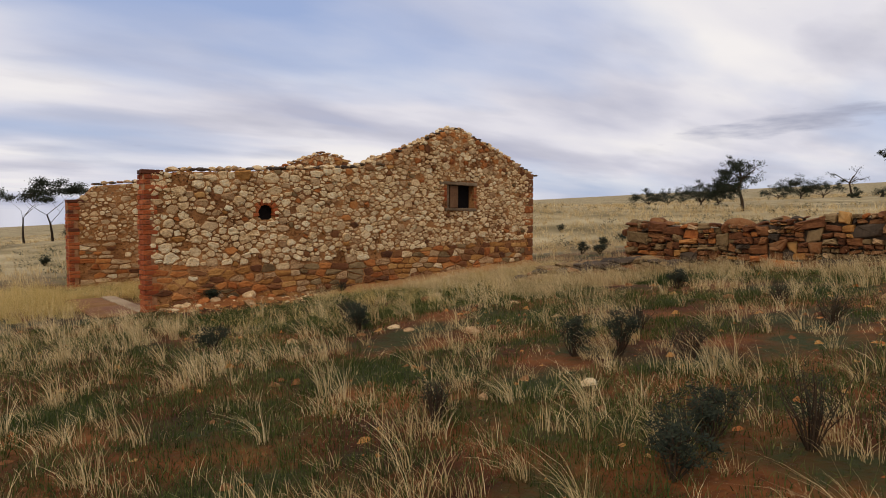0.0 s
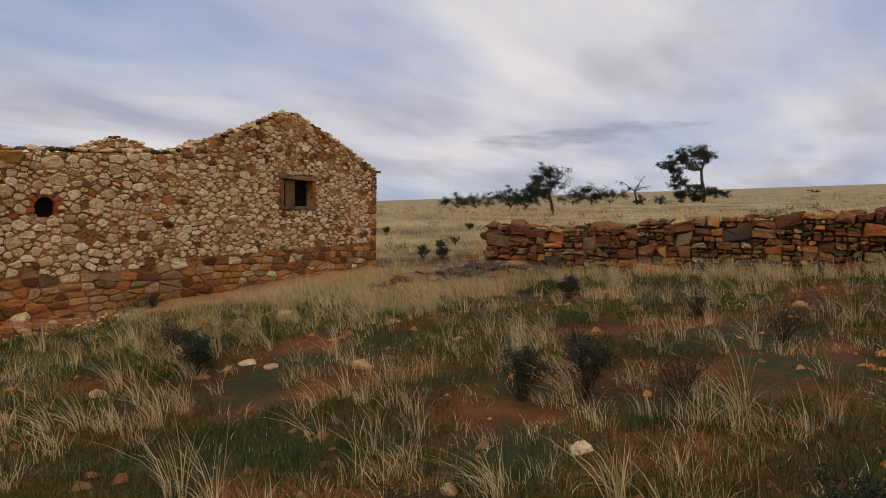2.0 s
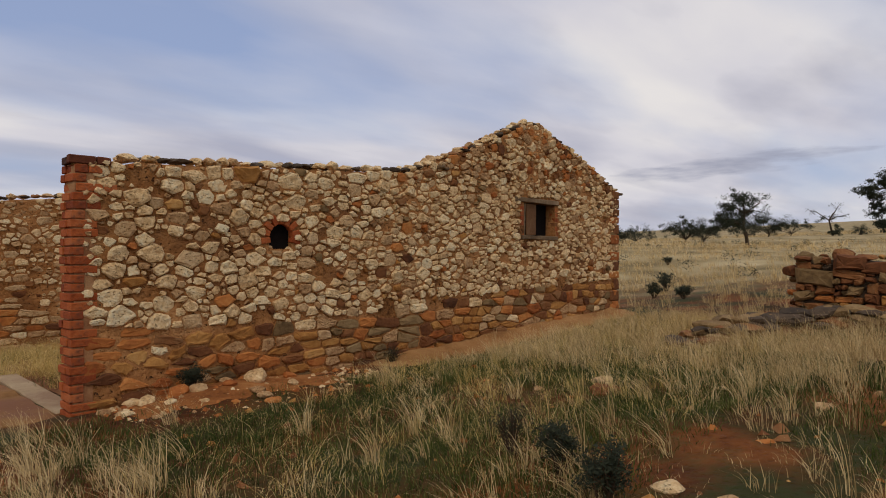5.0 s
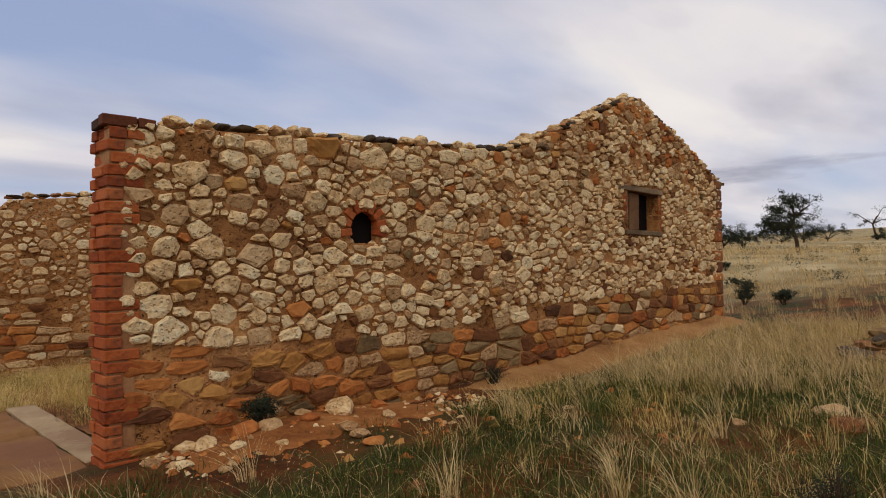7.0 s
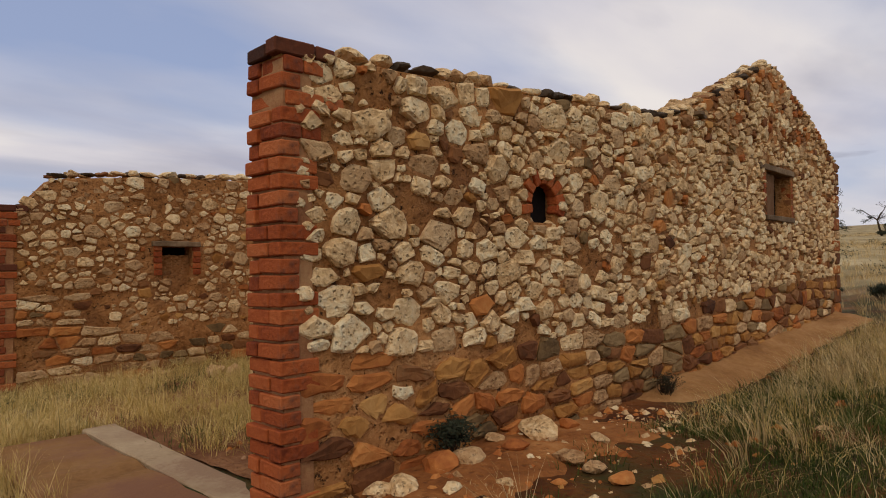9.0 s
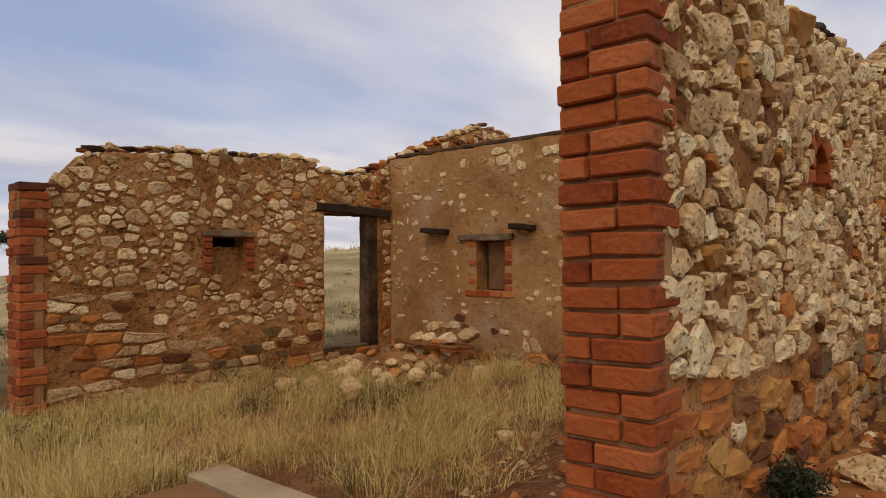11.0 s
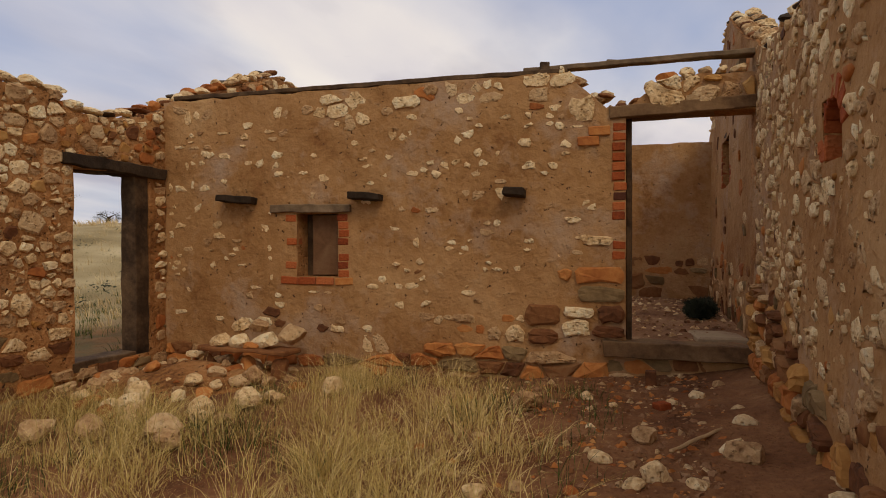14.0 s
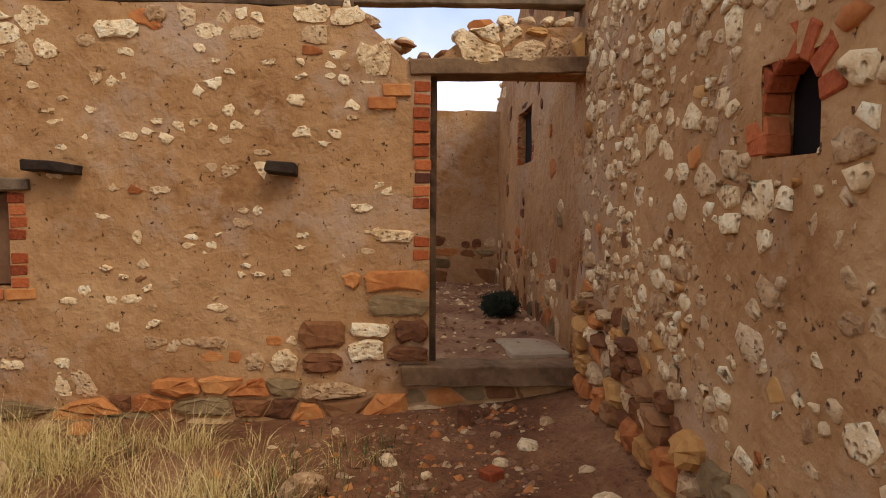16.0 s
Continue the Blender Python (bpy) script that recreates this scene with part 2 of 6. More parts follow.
STRAW = surface("dry_straw_grass", [(0.26, 0.18, 0.085), (0.50, 0.39, 0.20), (0.68, 0.56, 0.33), (0.80, 0.71, 0.48)], 9, 0.45, 0.1, 0.75, 0.6, warm=0.65)
STICK = surface("pale_dry_stick", [(0.28, 0.19, 0.11), (0.42, 0.31, 0.2), (0.5, 0.4, 0.28)], 14, 3.0, 0.6)
CHAR = surface("charred_timber", [(0.012, 0.009, 0.007), (0.03, 0.021, 0.015), (0.07, 0.05, 0.035)], 14, 2.5, 1.0, 0.9, 0.25, depth=0.02)
GOLD = surface("yellowing_grass", [(0.24, 0.18, 0.05), (0.49, 0.39, 0.14), (0.68, 0.56, 0.26), (0.79, 0.68, 0.40)], 9, 0.6, 0.1, 0.75, 0.6, warm=0.75)
GREEN = surface("short_green_grass", [(0.012, 0.022, 0.004), (0.032, 0.052, 0.007), (0.078, 0.100, 0.016), (0.27, 0.245, 0.08)], 9, 0.5, 0.1, 0.75, 0.6, warm=0.0)
LEAF = surface("dull_dark_leaves", [(0.013, 0.017, 0.009), (0.026, 0.032, 0.015), (0.048, 0.052, 0.026)], 9, 2.0, 0.1, 0.8, 0.6, warm=0.0)
TWIG = surface("dark_twigs", [(0.025, 0.018, 0.013), (0.06, 0.042, 0.03), (0.10, 0.075, 0.055)], 20, 3.0, 0.4, 0.9, 0.4)
BARK = surface("rough_dark_bark", [(0.022, 0.017, 0.013), (0.05, 0.038, 0.03), (0.085, 0.068, 0.055)], 12, 2.0, 0.8, 0.95, 0.3)


def earth_material():
    """Red earth with green and strawy patches near the ruin, dry grassland farther out."""
    m = surface("red_earth", [(0.024, 0.009, 0.004), (0.078, 0.028, 0.008), (0.16, 0.060, 0.017), (0.26, 0.115, 0.042)], 12, 0.9, 1.0, 0.98, 0.0, stain=(0.040, 0.042, 0.010), depth=0.03, pits=0.4, stain_range=(0.50, 0.66), stain_scale=0.8)
    nt = m.node_tree
    N, L = nt.nodes, nt.links
    b = N["Principled BSDF"]
    near = b.inputs["Base Color"].links[0].from_socket
    tc = N.new("ShaderNodeTexCoord")
    d = N.new("ShaderNodeVectorMath")
    d.operation = "DISTANCE"
    L.new(tc.outputs["Object"], d.inputs[0])
    d.inputs[1].default_value = (7, 8, 0)
    t = N.new("ShaderNodeTexNoise")
    t.inputs["Scale"].default_value, t.inputs["Detail"].default_value = 0.3, 12
    L.new(tc.outputs["Object"], t.inputs["Vector"])
    wob = N.new("ShaderNodeMath")
    wob.operation = "MULTIPLY_ADD"
    L.new(t.outputs["Fac"], wob.inputs[0])
    wob.inputs[1].default_value = 14.0
    L.new(d.outputs["Value"], wob.inputs[2])
    r = N.new("ShaderNodeMapRange")
    r.inputs[1].default_value, r.inputs[2].default_value = 17.0, 30.0
    L.new(wob.outputs[0], r.inputs[0])
    ramp = N.new("ShaderNodeValToRGB")
    el = ramp.color_ramp.elements
    el.new(0.5)
    for e, (p, c) in zip(el, ((0.3, (0.17, 0.125, 0.05)), (0.5, (0.36, 0.275, 0.13)), (0.7, (0.55, 0.44, 0.24)))):
        e.position, e.color = p, (*c, 1)
    L.new(t.outputs["Fac"], ramp.inputs[0])
    mx = N.new("ShaderNodeMix")
    mx.data_type = "RGBA"
    L.new(r.outputs[0], mx.inputs[0])
    L.new(near, mx.inputs[6])
    L.new(ramp.outputs[0], mx.inputs[7])
    L.new(mx.outputs[2], b.inputs["Base Color"])
    return m


EARTH = earth_material()


# ---- mesh helpers ----
def mesh_of(name, verts, faces, mats, mat_index=None, smooth=True):
    me = bpy.data.meshes.new(name)
    me.from_pydata([tuple(v) for v in verts], [], faces)
    for m in mats:
        me.materials.append(m)
    if mat_index is not None:
        me.polygons.foreach_set("material_index", mat_index)
    me.polygons.foreach_set("use_smooth", [smooth] * len(me.polygons))
    me.update()
    return me


def part(name, data, parent=None, label="", kind=""):
    ob = new(name, data)
    if parent is not None:
        ob.parent = parent
    return tagged(ob, label=label, kind=kind)


def tri_mesh(name, verts, tris, mat):
    """A large mesh from arrays of vertices and triangles."""
    me = bpy.data.meshes.new(name)
    me.vertices.add(len(verts))
    me.vertices.foreach_set("co", np.asarray(verts, np.float32).ravel())
    me.loops.add(tris.size)
    me.loops.foreach_set("vertex_index", np.asarray(tris, np.int32).ravel())
    me.polygons.add(len(tris))
    me.polygons.foreach_set("loop_start", np.arange(0, tris.size, 3, dtype=np.int32))
    me.materials.append(mat)
    me.update(calc_edges=True)
    return me


def bevelled(sx, sy, sz, bevel, wobble=0.0, seed=0, cuts=0, mats=(), name="block"):
    """A worn block, centred, its edges bevelled and its faces slightly uneven."""
    bm = bmesh.new()
    bmesh.ops.create_cube(bm, size=1.0)
    for v in bm.verts:
        v.co = Vector((v.co.x * sx, v.co.y * sy, v.co.z * sz))
    if cuts:
        axis = max(range(3), key=lambda k: (sx, sy, sz)[k])
        long_edges = [e for e in bm.edges if abs((e.verts[0].co - e.verts[1].co)[axis]) > 0.5 * (sx, sy, sz)[axis]]
        bmesh.ops.subdivide_edges(bm, edges=long_edges, cuts=cuts, use_grid_fill=True)
    bmesh.ops.bevel(bm, geom=[e for e in bm.edges if e.calc_face_angle(0) > 0.5], offset=bevel, segments=1, affect="EDGES")
    if wobble:
        for v in bm.verts:
            v.co += Vector(noise.noise_vector(v.co * 7 + Vector((seed * 3.1, seed, 0)))) * wobble
    me = bpy.data.meshes.new(name)
    bm.to_mesh(me)
    bm.free()
    for m in mats:
        me.materials.append(m)
    return me


def at_pose(ob, m):
    ob.matrix_basis = m
    return ob


# ---- the lie of the land ----
def land(x, y):
    u, v = (x - 7) / 7, (y - 9) / 7
    r = np.hypot(x - 7, y - 9)
    near = np.clip((34 - r) / 20, 0, 1)
    near = near * near * (3 - 2 * near)
    u, v = np.clip(u, -3, 3), np.clip(v, -3, 3)
    rise = 1.7 * np.exp(-((x - 33) ** 2 + (y - 47) ** 2) / 450)
    return 0.047 * x - 0.026 * y - 0.3 + rise + near * (-0.014 - 0.010 * u - 0.157 * v + 0.022 * u * u - 0.161 * u * v + 0.010 * v * v)


def bump_noise(x, y, s, a):
    return a * noise.noise(Vector((x * s, y * s, 0.3)))


def ground_z(x, y):
    dip = 0.11 * math.exp(-((x - 9.4) / 2.0) ** 2 - ((y - 12.4) / 1.0) ** 2) - 0.08 * math.exp(-((x - 7.7) / 1.6) ** 2 - ((y - 7.8) / 1.7) ** 2)
    dip += 0.11 * math.exp(-((x - 8.9) / 0.9) ** 2 - ((y - 15.3) / 1.2) ** 2)
    bank = 0.10 * math.exp(-((x - 5.2) / 1.1) ** 2 - ((y - 12.8) / 0.45) ** 2)
    return float(land(x, y)) - dip + bank + bump_noise(x, y, 0.9, 0.05) + bump_noise(x, y, 3.1, 0.02)


# ---- ruin: plan ----
FRONT_OUT, FRONT_IN = 13.12, 13.45
BACK_IN, BACK_OUT = 19.71, 20.05
END_X, CROSS_A, CROSS_B, SIDE_IN, SIDE_OUT = 3.76, 8.88, 9.20, 13.86, 14.20


def lerp_table(rows):
    xs, zs = zip(*rows)
    return lambda x: float(np.interp(x, xs, zs))


front_top = lerp_table([(3.7, 2.10), (5.3, 2.17), (6.94, 2.27), (8.45, 2.36), (8.9, 2.56), (9.7, 2.82), (11.15, 3.44), (11.5, 3.46), (12.8, 3.02), (14.2, 2.42)])
back_top = lerp_table([(3.78, 1.66), (4.1, 1.68), (4.45, 2.05), (5.4, 2.15), (7.4, 2.24), (7.5, 2.08), (8.2, 2.10), (8.75, 2.28), (9.3, 2.5), (10.4, 2.95), (11.3, 3.27), (12.1, 3.14), (12.5, 2.85), (14.2, 2.35)])
cross_top = lerp_table([(13.4, 2.30), (13.9, 2.30), (14.35, 2.22), (14.5, 2.03), (14.72, 2.04), (14.75, 2.16), (14.92, 2.18), (14.95, 2.33), (15.08, 2.34), (15.11, 2.42), (19.8, 2.42)])
side_top = lerp_table([(13.2, 2.36), (20, 2.34)])
front_found = lerp_table([(3.7, 0.42), (5.9, 0.30), (7.4, 0.32), (9.5, 0.50), (14.2, 0.64)])


def wall_core(name, u0, u1, base, top, holes, thick, place, mats, step=0.16, uneven=0.02, seed=0.0):
    """The body of a wall, with openings through it. place(u, w, d): d runs from 0, the outer face, to thick, the inner."""
    us = sorted({round(u, 4) for u in [*np.arange(u0, u1, step), u1, *[h[0] for h in holes], *[h[1] for h in holes]]})
    us = [u for k, u in enumerate(us) if k == 0 or u - us[k - 1] > 0.012 or any(abs(u - h[j]) < 1e-4 for h in holes for j in (0, 1))]
    lo, hi = min(base(u) for u in us), max(top(u) for u in us)
    ws = sorted({round(w, 4) for w in [*np.arange(lo, hi, step), hi + 0.01, *[h[2] for h in holes], *[h[3] for h in holes]]})
    nu, nw = len(us), len(ws)
    verts, faces, index = [], [], []
    for side in (0, 1):
        for u in us:
            for w in ws:
                z = min(max(w, base(u)), top(u) + 0.035 * noise.noise(Vector((u * 5, seed, 1))))
                off = uneven * (noise.noise(Vector((u * 2.3, w * 2.3, seed + side * 9))) + 0.5 * noise.noise(Vector((u * 6.3, w * 6.3, seed + side * 5))))
                verts.append(place(u, z, (thick if side else 0.0) + off))
    def vid(side, i, j):
        return side * nu * nw + i * nw + j
    def solid(i, j):
        if not (0 <= i < nu - 1 and 0 <= j < nw - 1):
            return False
        cu, cw = (us[i] + us[i + 1]) / 2, (ws[j] + ws[j + 1]) / 2
        if ws[j] >= max(top(us[i]), top(us[i + 1])) or ws[j + 1] <= min(base(us[i]), base(us[i + 1])):
            return False
        return not any(h[0] < cu < h[1] and h[2] < cw < h[3] for h in holes)
    for i in range(nu - 1):
        for j in range(nw - 1):
            if not solid(i, j):
                continue
            a, b_, c, d = (i, j), (i + 1, j), (i + 1, j + 1), (i, j + 1)
            faces.append([vid(0, *a), vid(0, *b_), vid(0, *c), vid(0, *d)])
            index.append(0)
            faces.append([vid(1, *d), vid(1, *c), vid(1, *b_), vid(1, *a)])
            index.append(1)
            for n, p, q in (((i, j - 1), b_, a), ((i + 1, j), c, b_), ((i, j + 1), d, c), ((i - 1, j), a, d)):
                if not solid(*n):
                    faces.append([vid(0, *p), vid(0, *q), vid(1, *q), vid(1, *p)])
                    index.append(2)
    me = mesh_of(name, verts, faces, mats, index, smooth=False)
    bm = bmesh.new()
    bm.from_mesh(me)
    bmesh.ops.dissolve_degenerate(bm, dist=0.002, edges=bm.edges)
    loose = [v for v in bm.verts if not v.link_faces]
    bmesh.ops.delete(bm, geom=loose, context="VERTS")
    bmesh.ops.recalc_face_normals(bm, faces=bm.faces)
    bm.to_mesh(me)
    bm.free()
    return new(name, me)


def clip_poly(poly, nx, nz, c):
    """The part of a polygon on which nx * x + nz * z <= c."""
    out = []
    for k, p in enumerate(poly):
        q = poly[(k + 1) % len(poly)]
        fp, fq = nx * p[0] + nz * p[1] - c, nx * q[0] + nz * q[1] - c
        if fp <= 0:
            out.append(p)
        if fp * fq < 0:
            s = fp / (fp - fq)
            out.append((p[0] + s * (q[0] - p[0]), p[1] + s * (q[1] - p[1])))
    return out


def stone_cells(u0, u1, base, top, holes, zone, rng, ratio=1.3):
    """Irregular coursed cells over a wall face. zone(u, w) gives course height, stone width, share kept, joint and palette."""
    pts = []
    w = min(base(u0), base(u1), base((u0 + u1) / 2)) + 0.05
    hi = max(top(u) for u in np.linspace(u0, u1, 60))
    while w < hi:
        h = zone((u0 + u1) / 2, w)[0] * rng.uniform(0.72, 1.38)
        u = u0 + rng.uniform(0, 0.1)
        while u < u1:
            width = zone(u, w)[1] * rng.choice((0.55, 0.75, 0.9, 1.1, 1.3, 1.75))
            square = zone(u, w)[5]
            loose_by = 0.30 * (1 - square) + 0.05 * square
            pu, pw = u + width / 2 + rng.uniform(-0.03, 0.03), w + h / 2 + rng.uniform(-loose_by, loose_by) * h + 0.03 * math.sin(u * 2.1 + w * 3)
            if rng.random() > 0.08:
                pts.append((pu, pw))
            u += width
        w += h
    grid = {}
    for k, p in enumerate(pts):
        grid.setdefault((int(p[0] // 0.5), int(p[1] // 0.5)), []).append(k)
    cells = []
    for k, (pu, pw) in enumerate(pts):
        poly = [(pu - 0.34, pw - 0.24), (pu + 0.34, pw - 0.24), (pu + 0.34, pw + 0.24), (pu - 0.34, pw + 0.24)]
        weight = (ratio + 2.0 * zone(pu, pw)[5]) ** 2
        gi, gj = int(pu // 0.5), int(pw // 0.5)
        for i in (gi - 1, gi, gi + 1):
            for j in (gj - 1, gj, gj + 1):
                for o in grid.get((i, j), ()):
                    if o == k:
                        continue
                    dx, dz = pts[o][0] - pu, (pts[o][1] - pw) * weight
                    mx, mz = (pts[o][0] + pu) / 2, (pts[o][1] + pw) / 2
                    poly = clip_poly(poly, dx, dz, dx * mx + dz * mz)
                    if len(poly) < 3:
                        break
        poly = clip_poly(clip_poly(poly, -1, 0, -u0), 1, 0, u1)
        if len(poly) < 3:
            continue
        cu, cw = sum(p[0] for p in poly) / len(poly), sum(p[1] for p in poly) / len(poly)
        if cw > top(cu) - 0.045 or cw < base(cu) + 0.02:
            continue
        poly = clip_poly(clip_poly(poly, 0, 1, top(cu) + 0.02), 0, -1, -base(cu) + 0.05)
        for h in holes:
            # keep clear of an opening on the side where the stone mainly lies
            if h[0] - 0.3 < cu < h[1] + 0.3 and h[2] - 0.3 < cw < h[3] + 0.3 and poly:
                gaps = [(h[0] - cu, (1, 0, h[0])), (cu - h[1], (-1, 0, -h[1])), (h[2] - cw, (0, 1, h[2])), (cw - h[3], (0, -1, -h[3]))]
                g, plane = max(gaps)
                poly = clip_poly(poly, *plane) if g > 0 else []
        if len(poly) < 3:
            continue
        us, ws = [p[0] for p in poly], [p[1] for p in poly]
        if max(us) - min(us) < 0.05 or max(ws) - min(ws) < 0.04:
            continue
        cells.append((sum(us) / len(us), sum(ws) / len(ws), poly))
    return cells


def stone_shape(cell, place, flip, joint, proud, rng, angular=0.0, sunk=0.035, tilt=1.0):
    """One stone: a craggy, uneven block with its back set into the mortar."""
    cu, cw, poly = cell
    eu, ew = max(p[0] for p in poly) - min(p[0] for p in poly), max(p[1] for p in poly) - min(p[1] for p in poly)
    su, sw = max(0.4, 1 - joint / eu), max(0.4, 1 - joint / ew)
    pts = [(cu + (p[0] - cu) * su, cw + (p[1] - cw) * sw) for p in poly]
    ring, n = [], len(pts)
    rough = (0.003 + 0.03 * min(eu, ew)) * (1 - 0.7 * angular)
    for k in range(n):
        p, q = pts[k], pts[(k + 1) % n]
        length = math.hypot(p[0] - q[0], p[1] - q[1])
        if length < 0.014:
            ring.append(((p[0] + q[0]) / 2, (p[1] + q[1]) / 2))
            continue
        cut = min(0.34, rng.uniform(0.016, 0.044) * (1.2 - angular) / length)
        stops = [cut, 1 - cut] if length < 0.11 else [cut, 0.5, 1 - cut]
        for f in stops:
            ring.append((p[0] + f * (q[0] - p[0]) + rng.gauss(0, rough), p[1] + f * (q[1] - p[1]) + rng.gauss(0, rough)))
    m = len(ring)
    tilt_u, tilt_w = rng.gauss(0, 0.07) * tilt, rng.gauss(0.03, 0.06) * tilt
    def level(a, b, share):
        return -(proud * share + tilt_u * (a - cu) + tilt_w * (b - cw))
    verts = [place(a, b, sunk) for a, b in ring]
    verts += [place(a, b, level(a, b, rng.uniform(0.35, 0.8))) for a, b in ring]
    inner = [(cu + (a - cu) * (f := rng.uniform(0.66, 0.86)), cw + (b - cw) * f) for a, b in ring]
    verts += [place(a, b, level(a, b, rng.uniform(0.8, 1.25))) for a, b in inner]
    verts.append(place(cu + rng.gauss(0, 0.1) * eu, cw + rng.gauss(0, 0.1) * ew, level(cu, cw, rng.uniform(0.8, 1.4))))
    faces = []
    for lvl in (0, 1):
        for k in range(m):
            a, b = lvl * m + k, lvl * m + (k + 1) % m
            faces.append([a, b, b + m, a + m])
    faces += [[2 * m + k, 2 * m + (k + 1) % m, 3 * m] for k in range(m)]
    if flip:
        faces = [f[::-1] for f in faces]
    return verts, faces


def rubble_cells(u0, u1, base, top, holes, scale, rng, fill=1.0, gap=0.016):
    """Field stones of mixed sizes: large ones first, smaller ones between, each then grown until mortar joints part it from the next."""
    grid, placed = {}, []
    lo, hi = min(base(u) for u in np.linspace(u0, u1, 40)), max(top(u) for u in np.linspace(u0, u1, 80))
    area = (u1 - u0) * (hi - lo)
    for half_u, half_w, tries in ((0.140, 0.086, 6), (0.114, 0.066, 34), (0.088, 0.052, 170), (0.062, 0.039, 280), (0.038, 0.026, 320)):
        for _ in range(int(tries * area * fill)):
            pu, pw = rng.uniform(u0, u1), rng.uniform(lo, hi)
            k = scale(pu, pw) * rng.uniform(0.85, 1.2)
            a, b = half_u * k * rng.uniform(0.8, 1.25), half_w * k * rng.uniform(0.8, 1.25)
            if pu - a < u0 or pu + a > u1 or pw + b * 0.7 > top(pu) or pw - b * 0.8 < base(pu):
                continue
            if any(h[0] - a < pu < h[1] + a and h[2] - b < pw < h[3] + b for h in holes):
                continue
            gi, gj = int(pu // 0.4), int(pw // 0.4)
            if any((abs(o[0] - pu) / (o[2] + a)) ** 2.4 + (abs(o[1] - pw) / (o[3] + b)) ** 2.4 < 1 for i in (gi - 1, gi, gi + 1) for j in (gj - 1, gj, gj + 1) for o in grid.get((i, j), ())):
                continue
            grid.setdefault((gi, gj), []).append((pu, pw, a, b))
            placed.append((pu, pw, a, b))
    cells = []
    for pu, pw, a, b in placed:
        n = 10 if a > 0.05 else 8
        turn, power, start, grow = rng.gauss(0, 0.12), rng.uniform(3.0, 6.0), rng.uniform(0, 1), rng.uniform(1.12, 1.36)
        poly = []
        for i in range(n):
            t = 6.2832 * (i + start + rng.uniform(-0.22, 0.22)) / n
            r = grow * (abs(math.cos(t)) ** power + abs(math.sin(t)) ** power) ** (-1 / power) * rng.uniform(0.88, 1.08)
            x, z = a * r * math.cos(t), b * r * math.sin(t)
            poly.append((pu + x * math.cos(turn) - z * math.sin(turn), pw + x * math.sin(turn) + z * math.cos(turn)))
        gi, gj = int(pu // 0.4), int(pw // 0.4)
        joint = gap * rng.uniform(0.4, 1.5)
        for i in (gi - 1, gi, gi + 1):
            for j in (gj - 1, gj, gj + 1):
                for o in grid.get((i, j), ()):
                    du, dw = o[0] - pu, o[1] - pw
                    d = math.hypot(du, dw)
                    if d < 1e-6 or len(poly) < 3:
                        continue
                    nu, nw = du / d, dw / d
                    mine, other = math.hypot(a * nu, b * nw), math.hypot(o[2] * nu, o[3] * nw)
                    poly = clip_poly(poly, nu, nw, nu * pu + nw * pw + d * mine / (mine + other) - joint / 2)
        for h in holes:
            if poly and h[0] - 0.3 < pu < h[1] + 0.3 and h[2] - 0.3 < pw < h[3] + 0.3:
                g, plane = max([(h[0] - pu, (1, 0, h[0])), (pu - h[1], (-1, 0, -h[1])), (h[2] - pw, (0, 1, h[2])), (pw - h[3], (0, -1, -h[3]))])
                poly = clip_poly(poly, *plane)
        poly = clip_poly(clip_poly(poly, 1, 0, u1), -1, 0, -u0)
        if len(poly) >= 4:
            cells.append((pu, pw, poly))
    return cells


def crag_shape(cell, place, flip, proud, rng, sunk=0.03, tilt=1.0):
    """One bedded field stone: an uneven rim, a broken face and a back set into the mortar."""
    cu, cw, poly = cell
    poly = [((p[0] + q[0]) / 2 if math.dist(p, q) < 0.02 else p[0], (p[1] + q[1]) / 2 if math.dist(p, q) < 0.02 else p[1]) for p, q in zip(poly, poly[1:] + poly[:1])]
    poly = [(a + rng.gauss(0, 0.004), b + rng.gauss(0, 0.004)) for a, b in poly]
    n = len(poly)
    tilt_u, tilt_w = rng.gauss(0, 0.09) * tilt, rng.gauss(0.05, 0.09) * tilt

    def level(a, b, share):
        return -(proud * share + tilt_u * (a - cu) + tilt_w * (b - cw))

    verts = [place(cu + (a - cu) * 1.06, cw + (b - cw) * 1.06, sunk) for a, b in poly]
    verts += [place(a, b, level(a, b, rng.uniform(0.35, 0.8))) for a, b in poly]
    for a, b in poly:
        f = rng.uniform(0.66, 0.88)
        verts.append(place(cu + (a - cu) * f, cw + (b - cw) * f, level(a, b, rng.uniform(0.85, 1.18))))
    verts.append(place(cu + rng.gauss(0, 0.012), cw + rng.gauss(0, 0.01), level(cu, cw, rng.uniform(0.85, 1.2))))
    faces = []
    for lvl in (0, 1):
        for k in range(n):
            a, b = lvl * n + k, lvl * n + (k + 1) % n
            faces.append([a, b, b + n, a + n])
    faces += [[2 * n + k, 2 * n + (k + 1) % n, 3 * n] for k in range(n)]
    return verts, [f[::-1] for f in faces] if flip else faces


